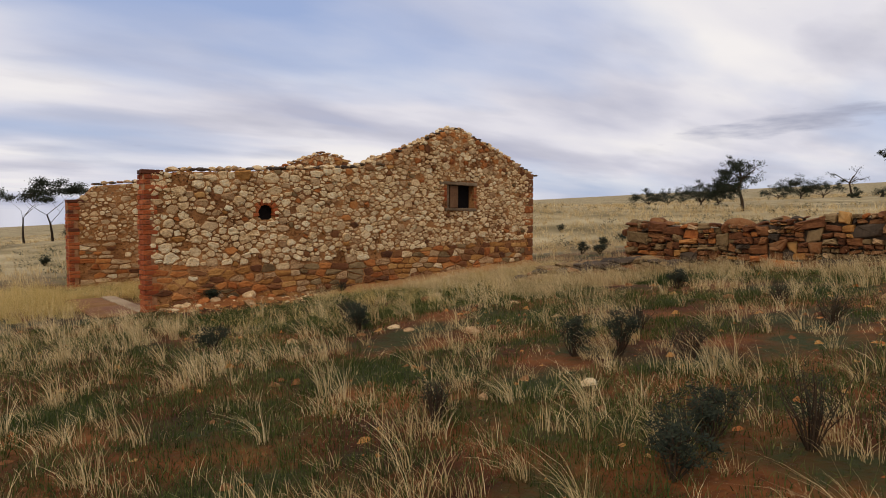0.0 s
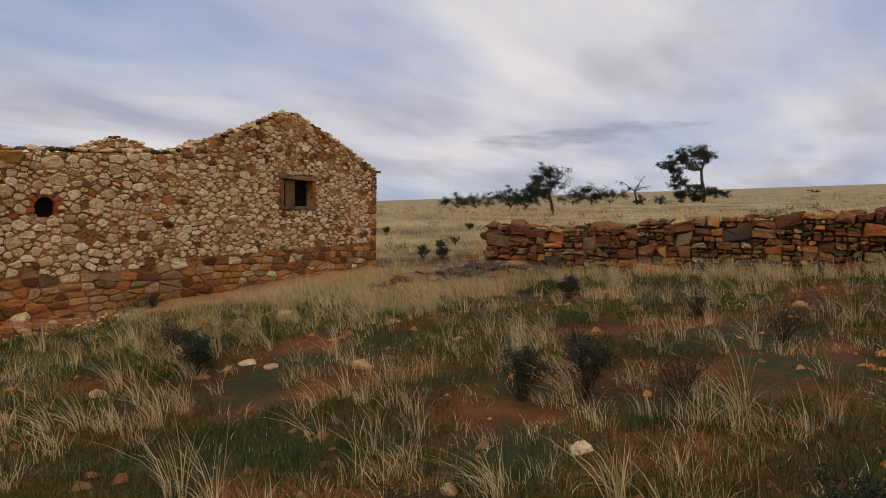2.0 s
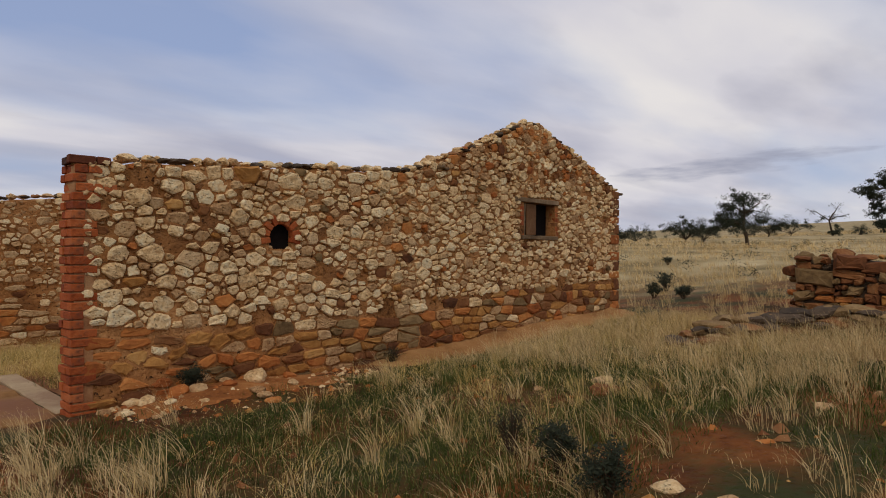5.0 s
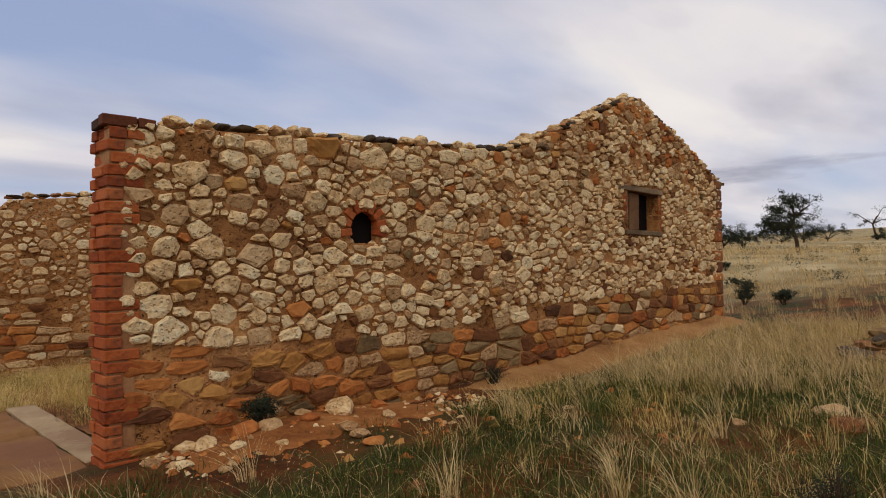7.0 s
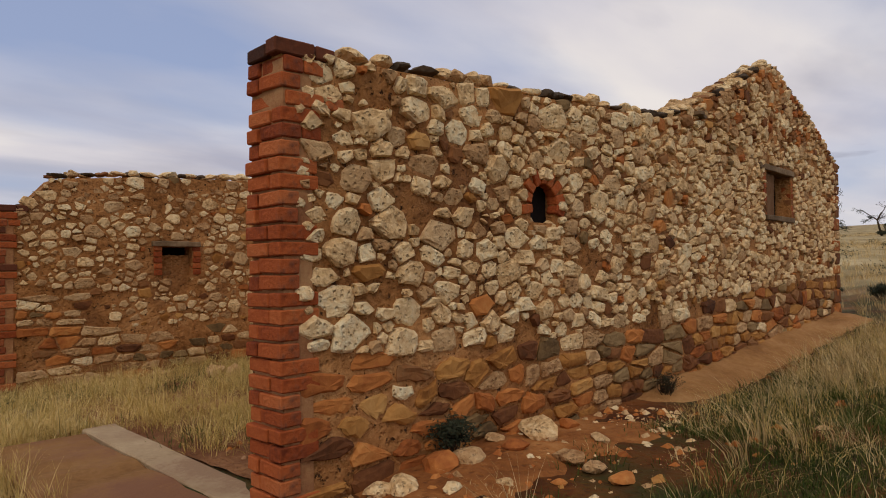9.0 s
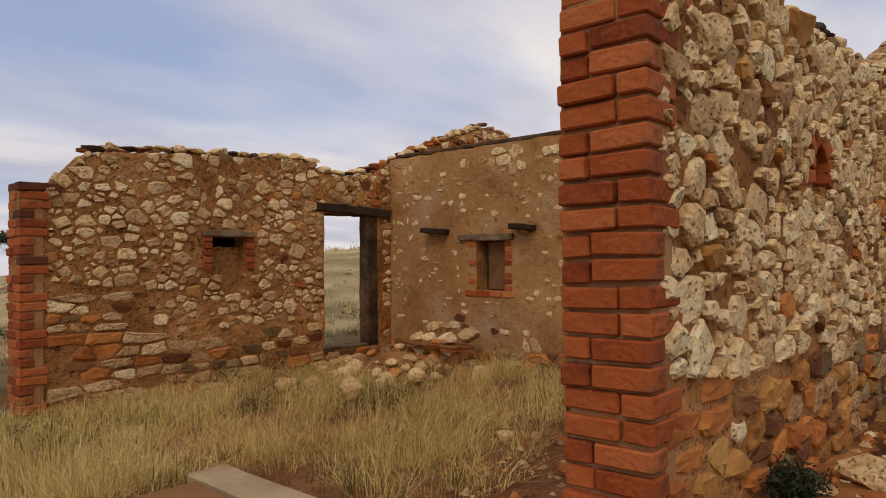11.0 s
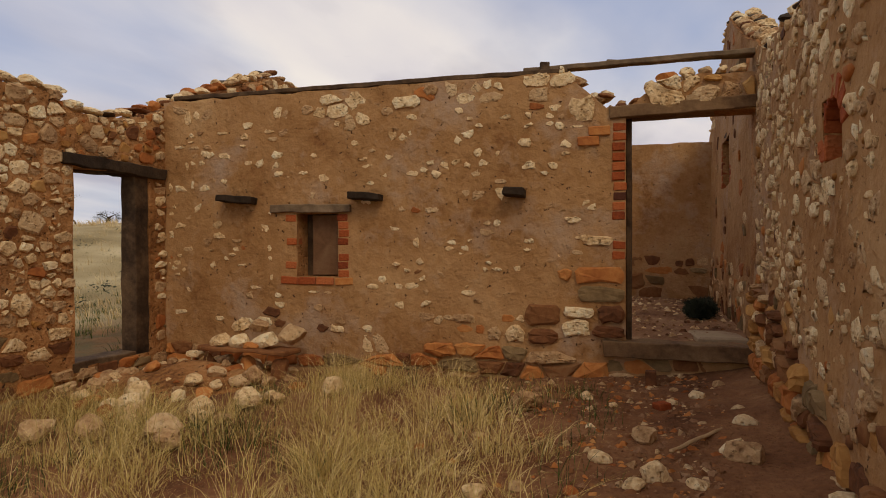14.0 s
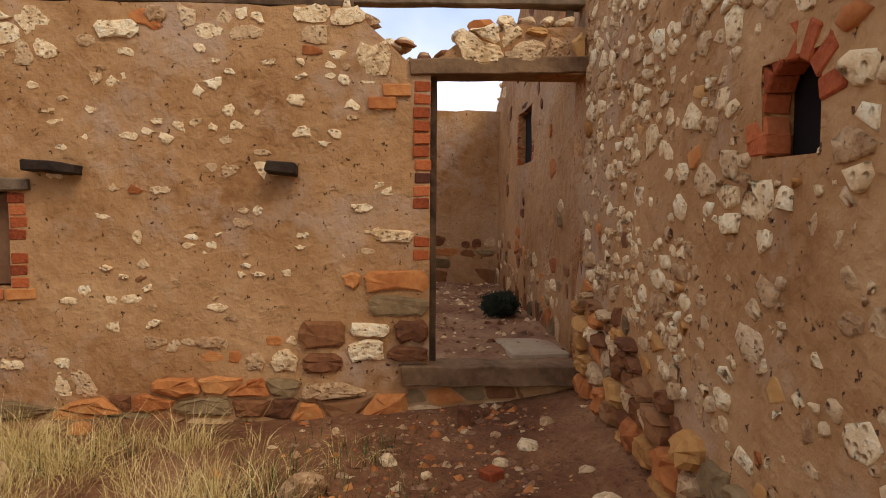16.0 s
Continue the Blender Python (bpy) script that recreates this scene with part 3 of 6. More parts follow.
def lay_stones(wall, cells, place, flip, zone, rng, single, what="stone", proud=(0.016, 0.046), angular=0.2, tilt=1.0, crag=False, worn=False):
    """The stones of one face: those in the stretch given by single(u, w) as parts, the rest joined."""
    verts, faces, index, count = [], [], [], 0
    slots = [LIME, TAN, ORANGE, BROWN, GREY, DARK, OCHRE]
    for cell in cells:
        z = zone(cell[0], cell[1])
        if rng.random() > z[2]:
            continue
        mat = rng.choices(slots, (z[4] + (0.0,))[:7])[0]
        if crag:
            v, f = crag_shape(cell, place, flip, rng.uniform(*proud), rng, 0.03, tilt)
        else:
            v, f = stone_shape(cell, place, flip, z[3] * rng.uniform(0.7, 1.5), rng.uniform(*proud) * (1 + 0.6 * z[5]) * (z[6] if len(z) > 6 else 1.0), rng, max(angular, z[5]), 0.035, tilt * (z[6] if len(z) > 6 else 1.0))
        if single(cell[0], cell[1]) and count < 300:
            count += 1
            part(what, mesh_of(what, v, f, [mat], None, worn), wall)
        else:
            o = len(verts)
            verts += v
            faces += [[k + o for k in q] for q in f]
            index += [slots.index(mat)] * len(f)
    if verts:
        part("masonry_stones", mesh_of("masonry_stones", verts, faces, slots, index, worn), wall, "small stones bedded in earth mortar", "stuff")


def lump(name, size, mat, seed, flatness=1.0):
    """A loose or coping stone: an uneven, faceted boulder."""
    bm = bmesh.new()
    bmesh.ops.create_icosphere(bm, subdivisions=2 if max(size) > 0.09 else 1, radius=0.5)
    r = random.Random(seed)
    planes = [Vector((r.gauss(0, 1), r.gauss(0, 1), r.gauss(0, 1))).normalized() for _ in range(9)]
    for v in bm.verts:
        for p in planes:
            over = v.co.dot(p) - 0.31
            if over > 0:
                v.co -= p * over * 0.95
        v.co += Vector(noise.noise_vector(v.co * 3.2 + Vector((seed * 1.7, 0, seed)))) * 0.06
        v.co = Vector((v.co.x * size[0], v.co.y * size[1], v.co.z * size[2] * flatness))
    me = bpy.data.meshes.new(name)
    bm.to_mesh(me)
    bm.free()
    me.materials.append(mat)
    return me


def coping(wall, u0, u1, top, middle, along, thick, rng, palette, step=0.2, name="coping_stone", lift=0.0, skip=0.0, big=1.0):
    """Loose capping stones along a wall's top; along(u, d, z) gives the place."""
    u = u0
    while u < u1:
        w = step * rng.uniform(0.6, 1.5) * big
        if rng.random() > skip:
            for d in (-0.26, 0.24):
                mat = rng.choices([LIME, TAN, ORANGE, BROWN, DARK], palette)[0]
                flat = 0.05 + 0.03 * rng.random() if mat in (DARK, BROWN) else rng.uniform(0.06, 0.115)
                deep = thick * rng.uniform(0.5, 0.72)
                me = lump(name, (w * 1.12, deep, flat * 1.3 * big), mat, rng.randrange(9999))
                ob = part(name, me, wall)
                ob.matrix_basis = pose(*along(u + w / 2, middle + d * thick, top(u + w / 2) + flat * 0.32 + lift), rng.uniform(-6, 6), rng.uniform(-8, 8), (0 if along(1, 0, 0)[0] else 90) + rng.uniform(-14, 14))
        u += w


rng = random.Random(7)


def front_base(u):
    return ground_z(u, FRONT_OUT - 0.05) - 0.16


def back_base(u):
    return ground_z(u, BACK_IN) - 0.2


HOLE_X = 6.205
WIN = (11.08, 12.00, 1.48, 2.07)
front_holes = [(HOLE_X - 0.165, HOLE_X + 0.165, 1.22, 1.54), WIN]
DOOR = (7.58, 8.60, -0.42, 1.55)
NICHE = (5.87, 6.33, 0.75, 1.17)
back_holes = [DOOR, NICHE]
CDOOR = (13.45, 14.56, -0.20, 1.97)
CWIN = (17.51, 18.00, 0.43, 1.11)

# ---- ruin: walls ----
wall_front = tagged(wall_core("wall_front", END_X + 0.07, SIDE_OUT, front_base, front_top, front_holes, FRONT_IN - FRONT_OUT, lambda u, w, d: (u, FRONT_OUT + d, w), [MORTAR, RENDER, MORTAR], seed=1.0), "rubble stone gable wall with earth mortar, roofless", "wall", kind="structure")
wall_back = tagged(wall_core("wall_back", END_X + 0.03, SIDE_OUT, back_base, back_top, back_holes, BACK_OUT - BACK_IN, lambda u, w, d: (u, BACK_IN + d, w), [MORTAR, MORTAR, MORTAR], seed=2.0), "rubble stone wall with a doorway and blocked niche", "wall", kind="structure")
wall_cross = tagged(wall_core("wall_cross", FRONT_IN - 0.01, BACK_IN + 0.01, lambda u: ground_z(8.8, u) - 0.2, cross_top, [CDOOR, CWIN], CROSS_B - CROSS_A, lambda u, w, d: (CROSS_A + d, u, w), [RENDER, RENDER, MORTAR], seed=3.0), "flaking mud-plastered stone partition wall with a doorway", "wall", kind="structure")
wall_side = tagged(wall_core("wall_side", FRONT_IN - 0.01, BACK_IN + 0.01, lambda u: ground_z(14.0, u) - 0.2, side_top, [], SIDE_OUT - SIDE_IN, lambda u, w, d: (SIDE_IN + d, u, w), [RENDER, MORTAR, MORTAR], seed=4.0), "plastered stone end wall of the roofless room", "wall", kind="structure")


# palettes: pale, tan, orange, brown, grey, dark
def front_zone(u, w):
    f = front_found(u) - w
    if f > 0:
        far = min(1.0, max(0.0, (u - 4.6) / 2.4))
        return (0.175 - 0.04 * far, 0.29 - 0.06 * far, 0.97, 0.042 - 0.018 * far, (0.05, 0.16, 0.28 - 0.08 * far, 0.18, 0.06 + 0.12 * far, 0.0, 0.25), 0.18 + 0.4 * far, 0.7)
    near = min(1.0, max(0.0, (8.5 - u) / 3.5))
    if w > 2.45 or (w > front_top(u) - 0.14 and u > 8.4):
        return (0.10, 0.145, 0.97, 0.028, (0.34, 0.40, 0.15, 0.11, 0.0, 0.0), 0.35)
    return (0.108 + 0.03 * near, 0.145 + 0.045 * near, 0.95, 0.032, (0.74, 0.19, 0.015, 0.02, 0.01, 0.0, 0.025), 0.2, 0.8)


FRONT_CLEAR = [(HOLE_X - 0.20, HOLE_X + 0.20, 1.20, 1.56), (10.98, 12.08, 1.40, 2.16)]
cells = stone_cells(END_X + 0.14, SIDE_OUT - 0.02, front_base, front_found, [], front_zone, rng)
lay_stones(wall_front, cells, lambda u, w, d: (u, FRONT_OUT + d, w), False, front_zone, rng, lambda u, w: u < 5.6)
cells = rubble_cells(END_X + 0.14, SIDE_OUT - 0.05, lambda u: front_found(u) - 0.02, front_top, FRONT_CLEAR, lambda u, w: 0.86 - 0.16 * min(1.0, max(0.0, (u - 6.0) / 3.0)), rng, 1.3, 0.020)
lay_stones(wall_front, cells, lambda u, w, d: (u, FRONT_OUT + d, w), False, front_zone, rng, lambda u, w: u < 6.1, proud=(0.014, 0.046), crag=True)


def front_in_zone(u, w):
    if w < max(0.02, 0.60 - 0.24 * (8.8 - u)) + 0.06 * math.sin(5 * u):
        return (0.13, 0.20, 1.0, 0.016, (0.08, 0.16, 0.10, 0.34, 0.08, 0.0, 0.24), 0.25, 2.4)
    near = min(1.0, max(0.0, (7.6 - u) / 1.2))
    return (0.098, 0.12, 0.80 - 0.22 * near, 0.042 + 0.012 * near, (0.52 - 0.10 * near, 0.44 + 0.08 * near, 0.01, 0.01, 0.0, 0.0, 0.02), 0.0)


def inner_foot(u):
    return max(-0.08, 0.60 - 0.24 * (8.8 - u)) + 0.05 * math.sin(5 * u)


cells = stone_cells(END_X + 0.24, CROSS_A - 0.02, front_base, inner_foot, [], front_in_zone, rng)
lay_stones(wall_front, cells, lambda u, w, d: (u, FRONT_IN - d, w), True, front_in_zone, rng, lambda u, w: u > 6.5, proud=(0.004, 0.03), tilt=0.6)
cells = rubble_cells(END_X + 0.24, CROSS_A - 0.03, inner_foot, front_top, [(HOLE_X - 0.24, HOLE_X + 0.24, 1.15, 1.66)], lambda u, w: 0.62, rng, 1.2, 0.026)
lay_stones(wall_front, cells, lambda u, w, d: (u, FRONT_IN - d, w), True, front_in_zone, rng, lambda u, w: 5.0 < u < 8.0, proud=(0.0, 0.020), tilt=0.5, crag=True, worn=True)


def room_in_zone(u, w):
    return (0.15, 0.2, 0.75 if w < 0.55 else 0.10, 0.05, (0.05, 0.35, 0.2, 0.3, 0.1, 0.0), 0.2)


cells = stone_cells(CROSS_B + 0.05, SIDE_IN - 0.02, lambda u: -0.15, front_top, [(10.98, 12.1, 1.40, 2.2)], room_in_zone, rng)
lay_stones(wall_front, cells, lambda u, w, d: (u, FRONT_IN - d, w), True, room_in_zone, rng, lambda u, w: False, proud=(0.0, 0.02))
cells = stone_cells(FRONT_IN + 0.03, BACK_IN - 0.02, lambda u: -0.15, lambda u: 0.62 + 0.05 * math.sin(3 * u), [], lambda u, w: (0.14, 0.24, 0.8, 0.045, (0.0, 0.15, 0.2, 0.45, 0.2, 0.0), 0.4), rng)
lay_stones(wall_side, cells, lambda u, w, d: (SIDE_IN + d, u, w), True, lambda u, w: (0.14, 0.24, 0.8, 0.045, (0.0, 0.15, 0.2, 0.45, 0.2, 0.0), 0.4), rng, lambda u, w: u < 15.0, proud=(0.0, 0.02))


def back_zone(u, w):
    if u > 7.3 and w > 1.66:
        return (0.11, 0.15, 1.0, 0.02, (0.40, 0.26, 0.14, 0.06, 0.0, 0.0, 0.14), 0.1)
    if w < 0.05 or (u < 5.3 - 0.5 * w and w < 0.6):
        return (0.13, 0.25, 0.88, 0.03, (0.12, 0.32, 0.20, 0.20, 0.16, 0.0), 0.6)
    return (0.105, 0.145, 0.88, 0.030, (0.52, 0.40, 0.02, 0.01, 0.01, 0.0, 0.04), 0.15)


def back_foot(u):
    return max(0.05, 0.62 * min(1.0, max(0.0, (5.3 - u) / 0.4)))


cells = stone_cells(END_X + 0.25, CROSS_A - 0.01, back_base, back_foot, [(DOOR[0] - 0.01, DOOR[1] + 0.1, DOOR[2], DOOR[3] + 0.15)], back_zone, rng)
lay_stones(wall_back, cells, lambda u, w, d: (u, BACK_IN + d, w), False, back_zone, rng, lambda u, w: u > 5.2, proud=(0.006, 0.022), tilt=0.8)
cells = rubble_cells(END_X + 0.25, CROSS_A - 0.01, back_foot, back_top, [(DOOR[0] - 0.01, DOOR[1] + 0.1, DOOR[2], DOOR[3] + 0.12), (5.70, 6.48, 0.72, 1.28)], lambda u, w: 0.76, rng, 1.1, 0.030)
lay_stones(wall_back, cells, lambda u, w, d: (u, BACK_IN + d, w), False, back_zone, rng, lambda u, w: u > 5.2, proud=(0.006, 0.032), tilt=0.9, crag=True)
cells = stone_cells(CROSS_A + 0.3, SIDE_OUT - 0.02, lambda u: 2.3, back_top, [], back_zone, rng)
lay_stones(wall_back, cells, lambda u, w, d: (u, BACK_IN + d, w), False, back_zone, rng, lambda u, w: False)


def cross_foot(u):
    return -0.14 - 0.16 * min(1.0, max(0.0, (u - 16.0) / 1.0)) + 0.03 * math.sin(4 * u)


def cross_zone(u, w):
    if w < cross_foot(u):
        return (0.13, 0.24, 0.97, 0.022, (0.02, 0.22, 0.42, 0.27, 0.07, 0.0), 0.7)
    if u < 15.35 and w < 0.42 - 0.25 * max(0, u - 14.9):
        return (0.17, 0.25, 0.95, 0.022, (0.28, 0.26, 0.22, 0.22, 0.02, 0.0), 0.6)
    if w < 0.06 + 0.05 * math.sin(7 * u):
        return (0.11, 0.16, 0.85 if u < 16.4 else 0.35, 0.03, (0.40, 0.35, 0.15, 0.10, 0.0, 0.0), 0.2)
    if w > 2.12 or (u < 15.2 and w > 1.75):
        return (0.13, 0.18, 0.42, 0.03, (0.55, 0.42, 0.03, 0.0, 0.0, 0.0), 0.1)
    return (0.085, 0.12, 0.30 if u < 16.6 or u > 18.2 else 0.20, 0.05, (0.74, 0.22, 0.02, 0.02, 0.0, 0.0), 0.0)


CROSS_CLEAR = [(17.28, 18.28, 0.30, 1.24), (13.3, 14.8, -0.4, 2.1), (14.5, 15.5, -0.19, 0.58), (15.48, 15.9, -0.19, 0.0), (14.80, 15.11, 1.92, 2.18)]
cells = stone_cells(14.70, BACK_IN - 0.03, lambda u: ground_z(8.8, u) - 0.1, cross_foot, [], cross_zone, rng)
lay_stones(wall_cross, cells, lambda u, w, d: (CROSS_A + d, u, w), True, cross_zone, rng, lambda u, w: True, proud=(0.018, 0.045), tilt=0.6)
cells = stone_cells(14.72, BACK_IN - 0.03, cross_foot, cross_top, CROSS_CLEAR, cross_zone, rng)
lay_stones(wall_cross, cells, lambda u, w, d: (CROSS_A + d, u, w), True, cross_zone, rng, lambda u, w: w < 2.0, proud=(0.002, 0.014), tilt=0.4)
cells = stone_cells(FRONT_IN, 14.52, lambda u: 2.06, lambda u: 2.36, [], lambda u, w: (0.10, 0.14, 0.85, 0.03, (0.35, 0.35, 0.05, 0.15, 0, 0, 0.1), 0.1), rng)
lay_stones(wall_cross, cells, lambda u, w, d: (CROSS_A + d, u, w), True, lambda u, w: (0.10, 0.14, 0.85, 0.03, (0.35, 0.35, 0.05, 0.15, 0, 0, 0.1), 0.1), rng, lambda u, w: False)

cells = stone_cells(FRONT_IN + 0.01, 14.74, lambda u: ground_z(8.8, u) - 0.1, lambda u: -0.26, [], cross_zone, rng)
lay_stones(wall_cross, cells, lambda u, w, d: (CROSS_A + d, u, w), True, cross_zone, rng, lambda u, w: False, proud=(0.0, 0.01), tilt=0.3)
cells = stone_cells(END_X + 0.25, SIDE_OUT, back_base, back_top, [(DOOR[0] - 0.05, DOOR[1] + 0.1, DOOR[2], DOOR[3] + 0.15), (5.8, 6.4, 0.7, 1.2)], back_zone, rng)
lay_stones(wall_back, cells, lambda u, w, d: (u, BACK_OUT - d, w), True, back_zone, rng, lambda u, w: False)
cells = stone_cells(FRONT_OUT + 0.3, BACK_OUT, lambda u: ground_z(14.2, u) - 0.15, side_top, [], back_zone, rng)
lay_stones(wall_side, cells, lambda u, w, d: (SIDE_OUT - d, u, w), False, back_zone, rng, lambda u, w: False)
coping(wall_front, 4.25, 8.45, front_top, (FRONT_OUT + FRONT_IN) / 2, lambda u, d, z: (u, d, z), 0.34, rng, (0.50, 0.08, 0.0, 0.05, 0.40), 0.17, lift=0.03)
coping(wall_front, 8.45, 14.15, front_top, (FRONT_OUT + FRONT_IN) / 2, lambda u, d, z: (u, d, z), 0.34, rng, (0.46, 0.18, 0.04, 0.06, 0.26), 0.15, lift=0.02)
coping(wall_back, 4.40, 7.5, back_top, (BACK_IN + BACK_OUT) / 2, lambda u, d, z: (u, d, z), 0.36, rng, (0.40, 0.20, 0.0, 0.05, 0.35), 0.20, lift=0.035)
coping(wall_back, 7.5, 14.1, back_top, (BACK_IN + BACK_OUT) / 2, lambda u, d, z: (u, d, z), 0.36, rng, (0.35, 0.40, 0.10, 0.05, 0.10), 0.20, lift=0.035)
coping(wall_cross, 13.5, 14.75, cross_top, (CROSS_A + CROSS_B) / 2, lambda u, d, z: (d, u, z), 0.32, rng, (0.45, 0.40, 0.05, 0.10, 0.0), 0.15, lift=0.025)
coping(wall_cross, 14.55, 15.12, lambda u: cross_top(u) - 0.02, (CROSS_A + CROSS_B) / 2, lambda u, d, z: (d, u, z), 0.30, rng, (0.5, 0.5, 0, 0, 0), 0.13)


# ---- ruin: bricks ----
brick_meshes = {}


def brick(parent, centre, size, mat, r, name="brick", tilt=1.0, rz=0.0, rx=0.0, ry=0.0):
    key = (tuple(round(s, 3) for s in size), mat.name, r.randrange(3))
    if key not in brick_meshes:
        brick_meshes[key] = bevelled(*size, 0.007, 0.006, r.randrange(99), 0, [mat], "brick")
    ob = part(name, brick_meshes[key], parent)
    ob.matrix_basis = pose(*centre, rx + r.uniform(-tilt, tilt), ry + r.uniform(-tilt, tilt), rz + r.uniform(-tilt, tilt))
    return ob


def brick_end(parent, x, y0, y1, z0, z1, r, ragged=6):
    """A toothed brick pier that ends a wall at x: pairs of stretcher courses and pairs of header courses, the top ones loose."""
    pitch, depth = 0.0935, y1 - y0
    n = int((z1 - z0) / pitch)
    core = part("mortar_bed", bevelled(0.19, depth - 0.03, z1 - z0 - 0.16, 0.004, 0, 0, 0, [JOINT], "mortar_bed"), parent)
    core.matrix_basis = pose(x + 0.128, (y0 + y1) / 2, (z0 + z1) / 2 - 0.08)
    for k in range(n):
        z = z0 + pitch * (k + 0.5)
        long_course = (k // 2) % 2 == 0
        loose_top = k >= n - ragged
        slip = r.uniform(-0.008, 0.008) + (r.uniform(-0.02, 0.05) if loose_top else 0)
        twist = r.gauss(0, 3.0) if loose_top else 0
        mat = SOOT if k >= n - 1 or r.random() < 0.12 else BRICK
        face = 0.255 if long_course else 0.128
        near = 0.115 if long_course else 0.225
        high = 0.079 + r.uniform(-0.005, 0.004)
        brick(parent, (x + face / 2 + slip, y0 + near / 2, z), (round(face, 3), near, round(high, 3)), mat, r, tilt=1.2, rz=twist)
        rest = depth - near - 0.012
        brick(parent, (x + 0.115 + slip * 0.5 + r.uniform(-0.012, 0.012), y1 - rest / 2, z - r.uniform(0, 0.006)), (0.23, round(rest, 3), 0.078), SOOT if k >= n - 1 else BRICK, r, tilt=1.2, rz=twist)
        if loose_top and (k % 2 or k == n - 1):
            brick(parent, (x + face + 0.075 + slip, y0 + 0.06, z), (0.13, 0.115, 0.078), SOOT if r.random() < 0.5 else BRICK, r, tilt=3)


brick_end(wall_front, 3.792, FRONT_OUT - 0.03, FRONT_IN - 0.01, ground_z(END_X, FRONT_OUT) - 0.05, 2.215, random.Random(3))
brick_end(wall_back, END_X + 0.02, BACK_IN - 0.03, BACK_OUT + 0.02, ground_z(END_X, BACK_IN) - 0.05, 1.74, random.Random(4), 3)

# brick ring round the small oval vent in the front wall, on both faces, its foot closed with field stones
rb = random.Random(5)
for face_y, out in ((FRONT_OUT + 0.028, -1), (FRONT_IN - 0.042, 1)):
    for k in range(9):
        a = radians(-14 + 208 * k / 8)
        if out > 0 and k == 8:
            continue
        brick(wall_front, (HOLE_X + 0.222 * math.cos(a), face_y, 1.375 + 0.215 * math.sin(a)), (0.125, 0.10, 0.072), BRICK, rb, "arch_brick", 5, 0, 0, -math.degrees(a))
    if out > 0:
        brick(wall_front, (HOLE_X + 0.21, face_y, 1.27), (0.13, 0.10, 0.08), BRICK, rb, "arch_brick", 3)
    for k, (dx, z, sx, sz) in enumerate(((-0.155, 1.225, 0.17, 0.13), (0.145, 1.225, 0.16, 0.12), (0.0, 1.150, 0.22, 0.11), (-0.26, 1.19, 0.14, 0.12), (0.25, 1.16, 0.15, 0.10))):
        if out > 0 and k in (0, 3):
            continue
        q = part("foot_stone", lump("foot_stone", (sx, 0.13, sz), LIME if k % 2 else TAN, 340 + k + 7 * out), wall_front)
        q.matrix_basis = pose(HOLE_X - out * dx, face_y - out * 0.03, z - 0.02, 0, 12 * (k - 2), 0)

# exposed squared stones beside the partition's doorway
BLOCKS = ((14.56, 15.03, 0.40, 0.58, ORANGE), (14.56, 15.01, 0.22, 0.39, GREY), (14.56, 14.82, 0.03, 0.21, BROWN), (14.83, 15.15, 0.07, 0.19, LIME), (14.89, 15.15, -0.12, 0.06, LIME), (14.56, 14.88, -0.12, 0.02, BROWN), (15.16, 15.50, -0.01, 0.21, BROWN), (15.17, 15.48, -0.19, -0.03, BROWN),
          (15.04, 15.19, 0.42, 0.56, ORANGE), (15.49, 15.71, -0.18, -0.01, LIME), (15.73, 15.89, -0.18, -0.02, TAN), (14.66, 14.97, 0.75, 0.87, LIME), (14.83, 15.11, 1.93, 2.17, LIME), (16.57, 16.89, 2.16, 2.31, LIME), (16.39, 16.55, 2.27, 2.41, TAN), (16.01, 16.25, -0.01, 0.10, TAN))
for k, (u0, u1, w0, w1, mat) in enumerate(BLOCKS):
    v, f = stone_shape(((u0 + u1) / 2, (w0 + w1) / 2, [(u0, w0), (u1, w0), (u1, w1), (u0, w1)]), lambda u, w, d: (CROSS_A + d, u, w), True, 0.026, 0.045 if mat is BROWN else 0.026, rng, 0.0, 0.05, 0.8)
    part("squared_stone", mesh_of("squared_stone", v, f, [mat], None, False), wall_cross)

# jambs of bricks at the partition's doorway and round its blocked window
for k in range(22):
    z = -0.06 + 0.092 * k
    if z < 0.62 or 0.8 < z < 1.0:
        continue
    brick(wall_cross, (CROSS_A + 0.09, 14.62 + rb.uniform(-0.01, 0.01), z), (0.20, 0.115, 0.075), SOOT if k == 14 else BRICK, rb, tilt=2)
    brick(wall_cross, (CROSS_A + 0.25, 14.62, z), (0.11, 0.115, 0.075), BRICK, rb, tilt=2)
for z, y, w in ((1.84, 14.80, 0.20), (1.75, 14.9, 0.20)):
    brick(wall_cross, (CROSS_A + 0.02, y, z), (0.10, w, 0.085), ORANGE, rb)
for k in range(8):
    z = 0.47 + 0.085 * k
    for y, w in ((CWIN[1] + 0.07, 0.13), (CWIN[0] - 0.06, 0.12)):
        if rb.random() < 0.3:
            continue
        brick(wall_cross, (CROSS_A + 0.052, y + rb.uniform(-0.01, 0.01), z), (0.12, w, 0.074), BRICK, rb, tilt=2)
for y in (17.44, 17.66, 17.88, 18.09):
    brick(wall_cross, (CROSS_A + 0.05, y, 0.385), (0.14, 0.205, 0.08), BRICK if y > 17.5 else ORANGE, rb, tilt=3)
# niche surround in the back wall
for k in range(5):
    for x in (NICHE[0] - 0.06, NICHE[1] + 0.06):
        brick(wall_back, (x, BACK_IN + 0.04, NICHE[2] + 0.05 + 0.088 * k), (0.115, 0.12, 0.076), BRICK, rb, tilt=2)
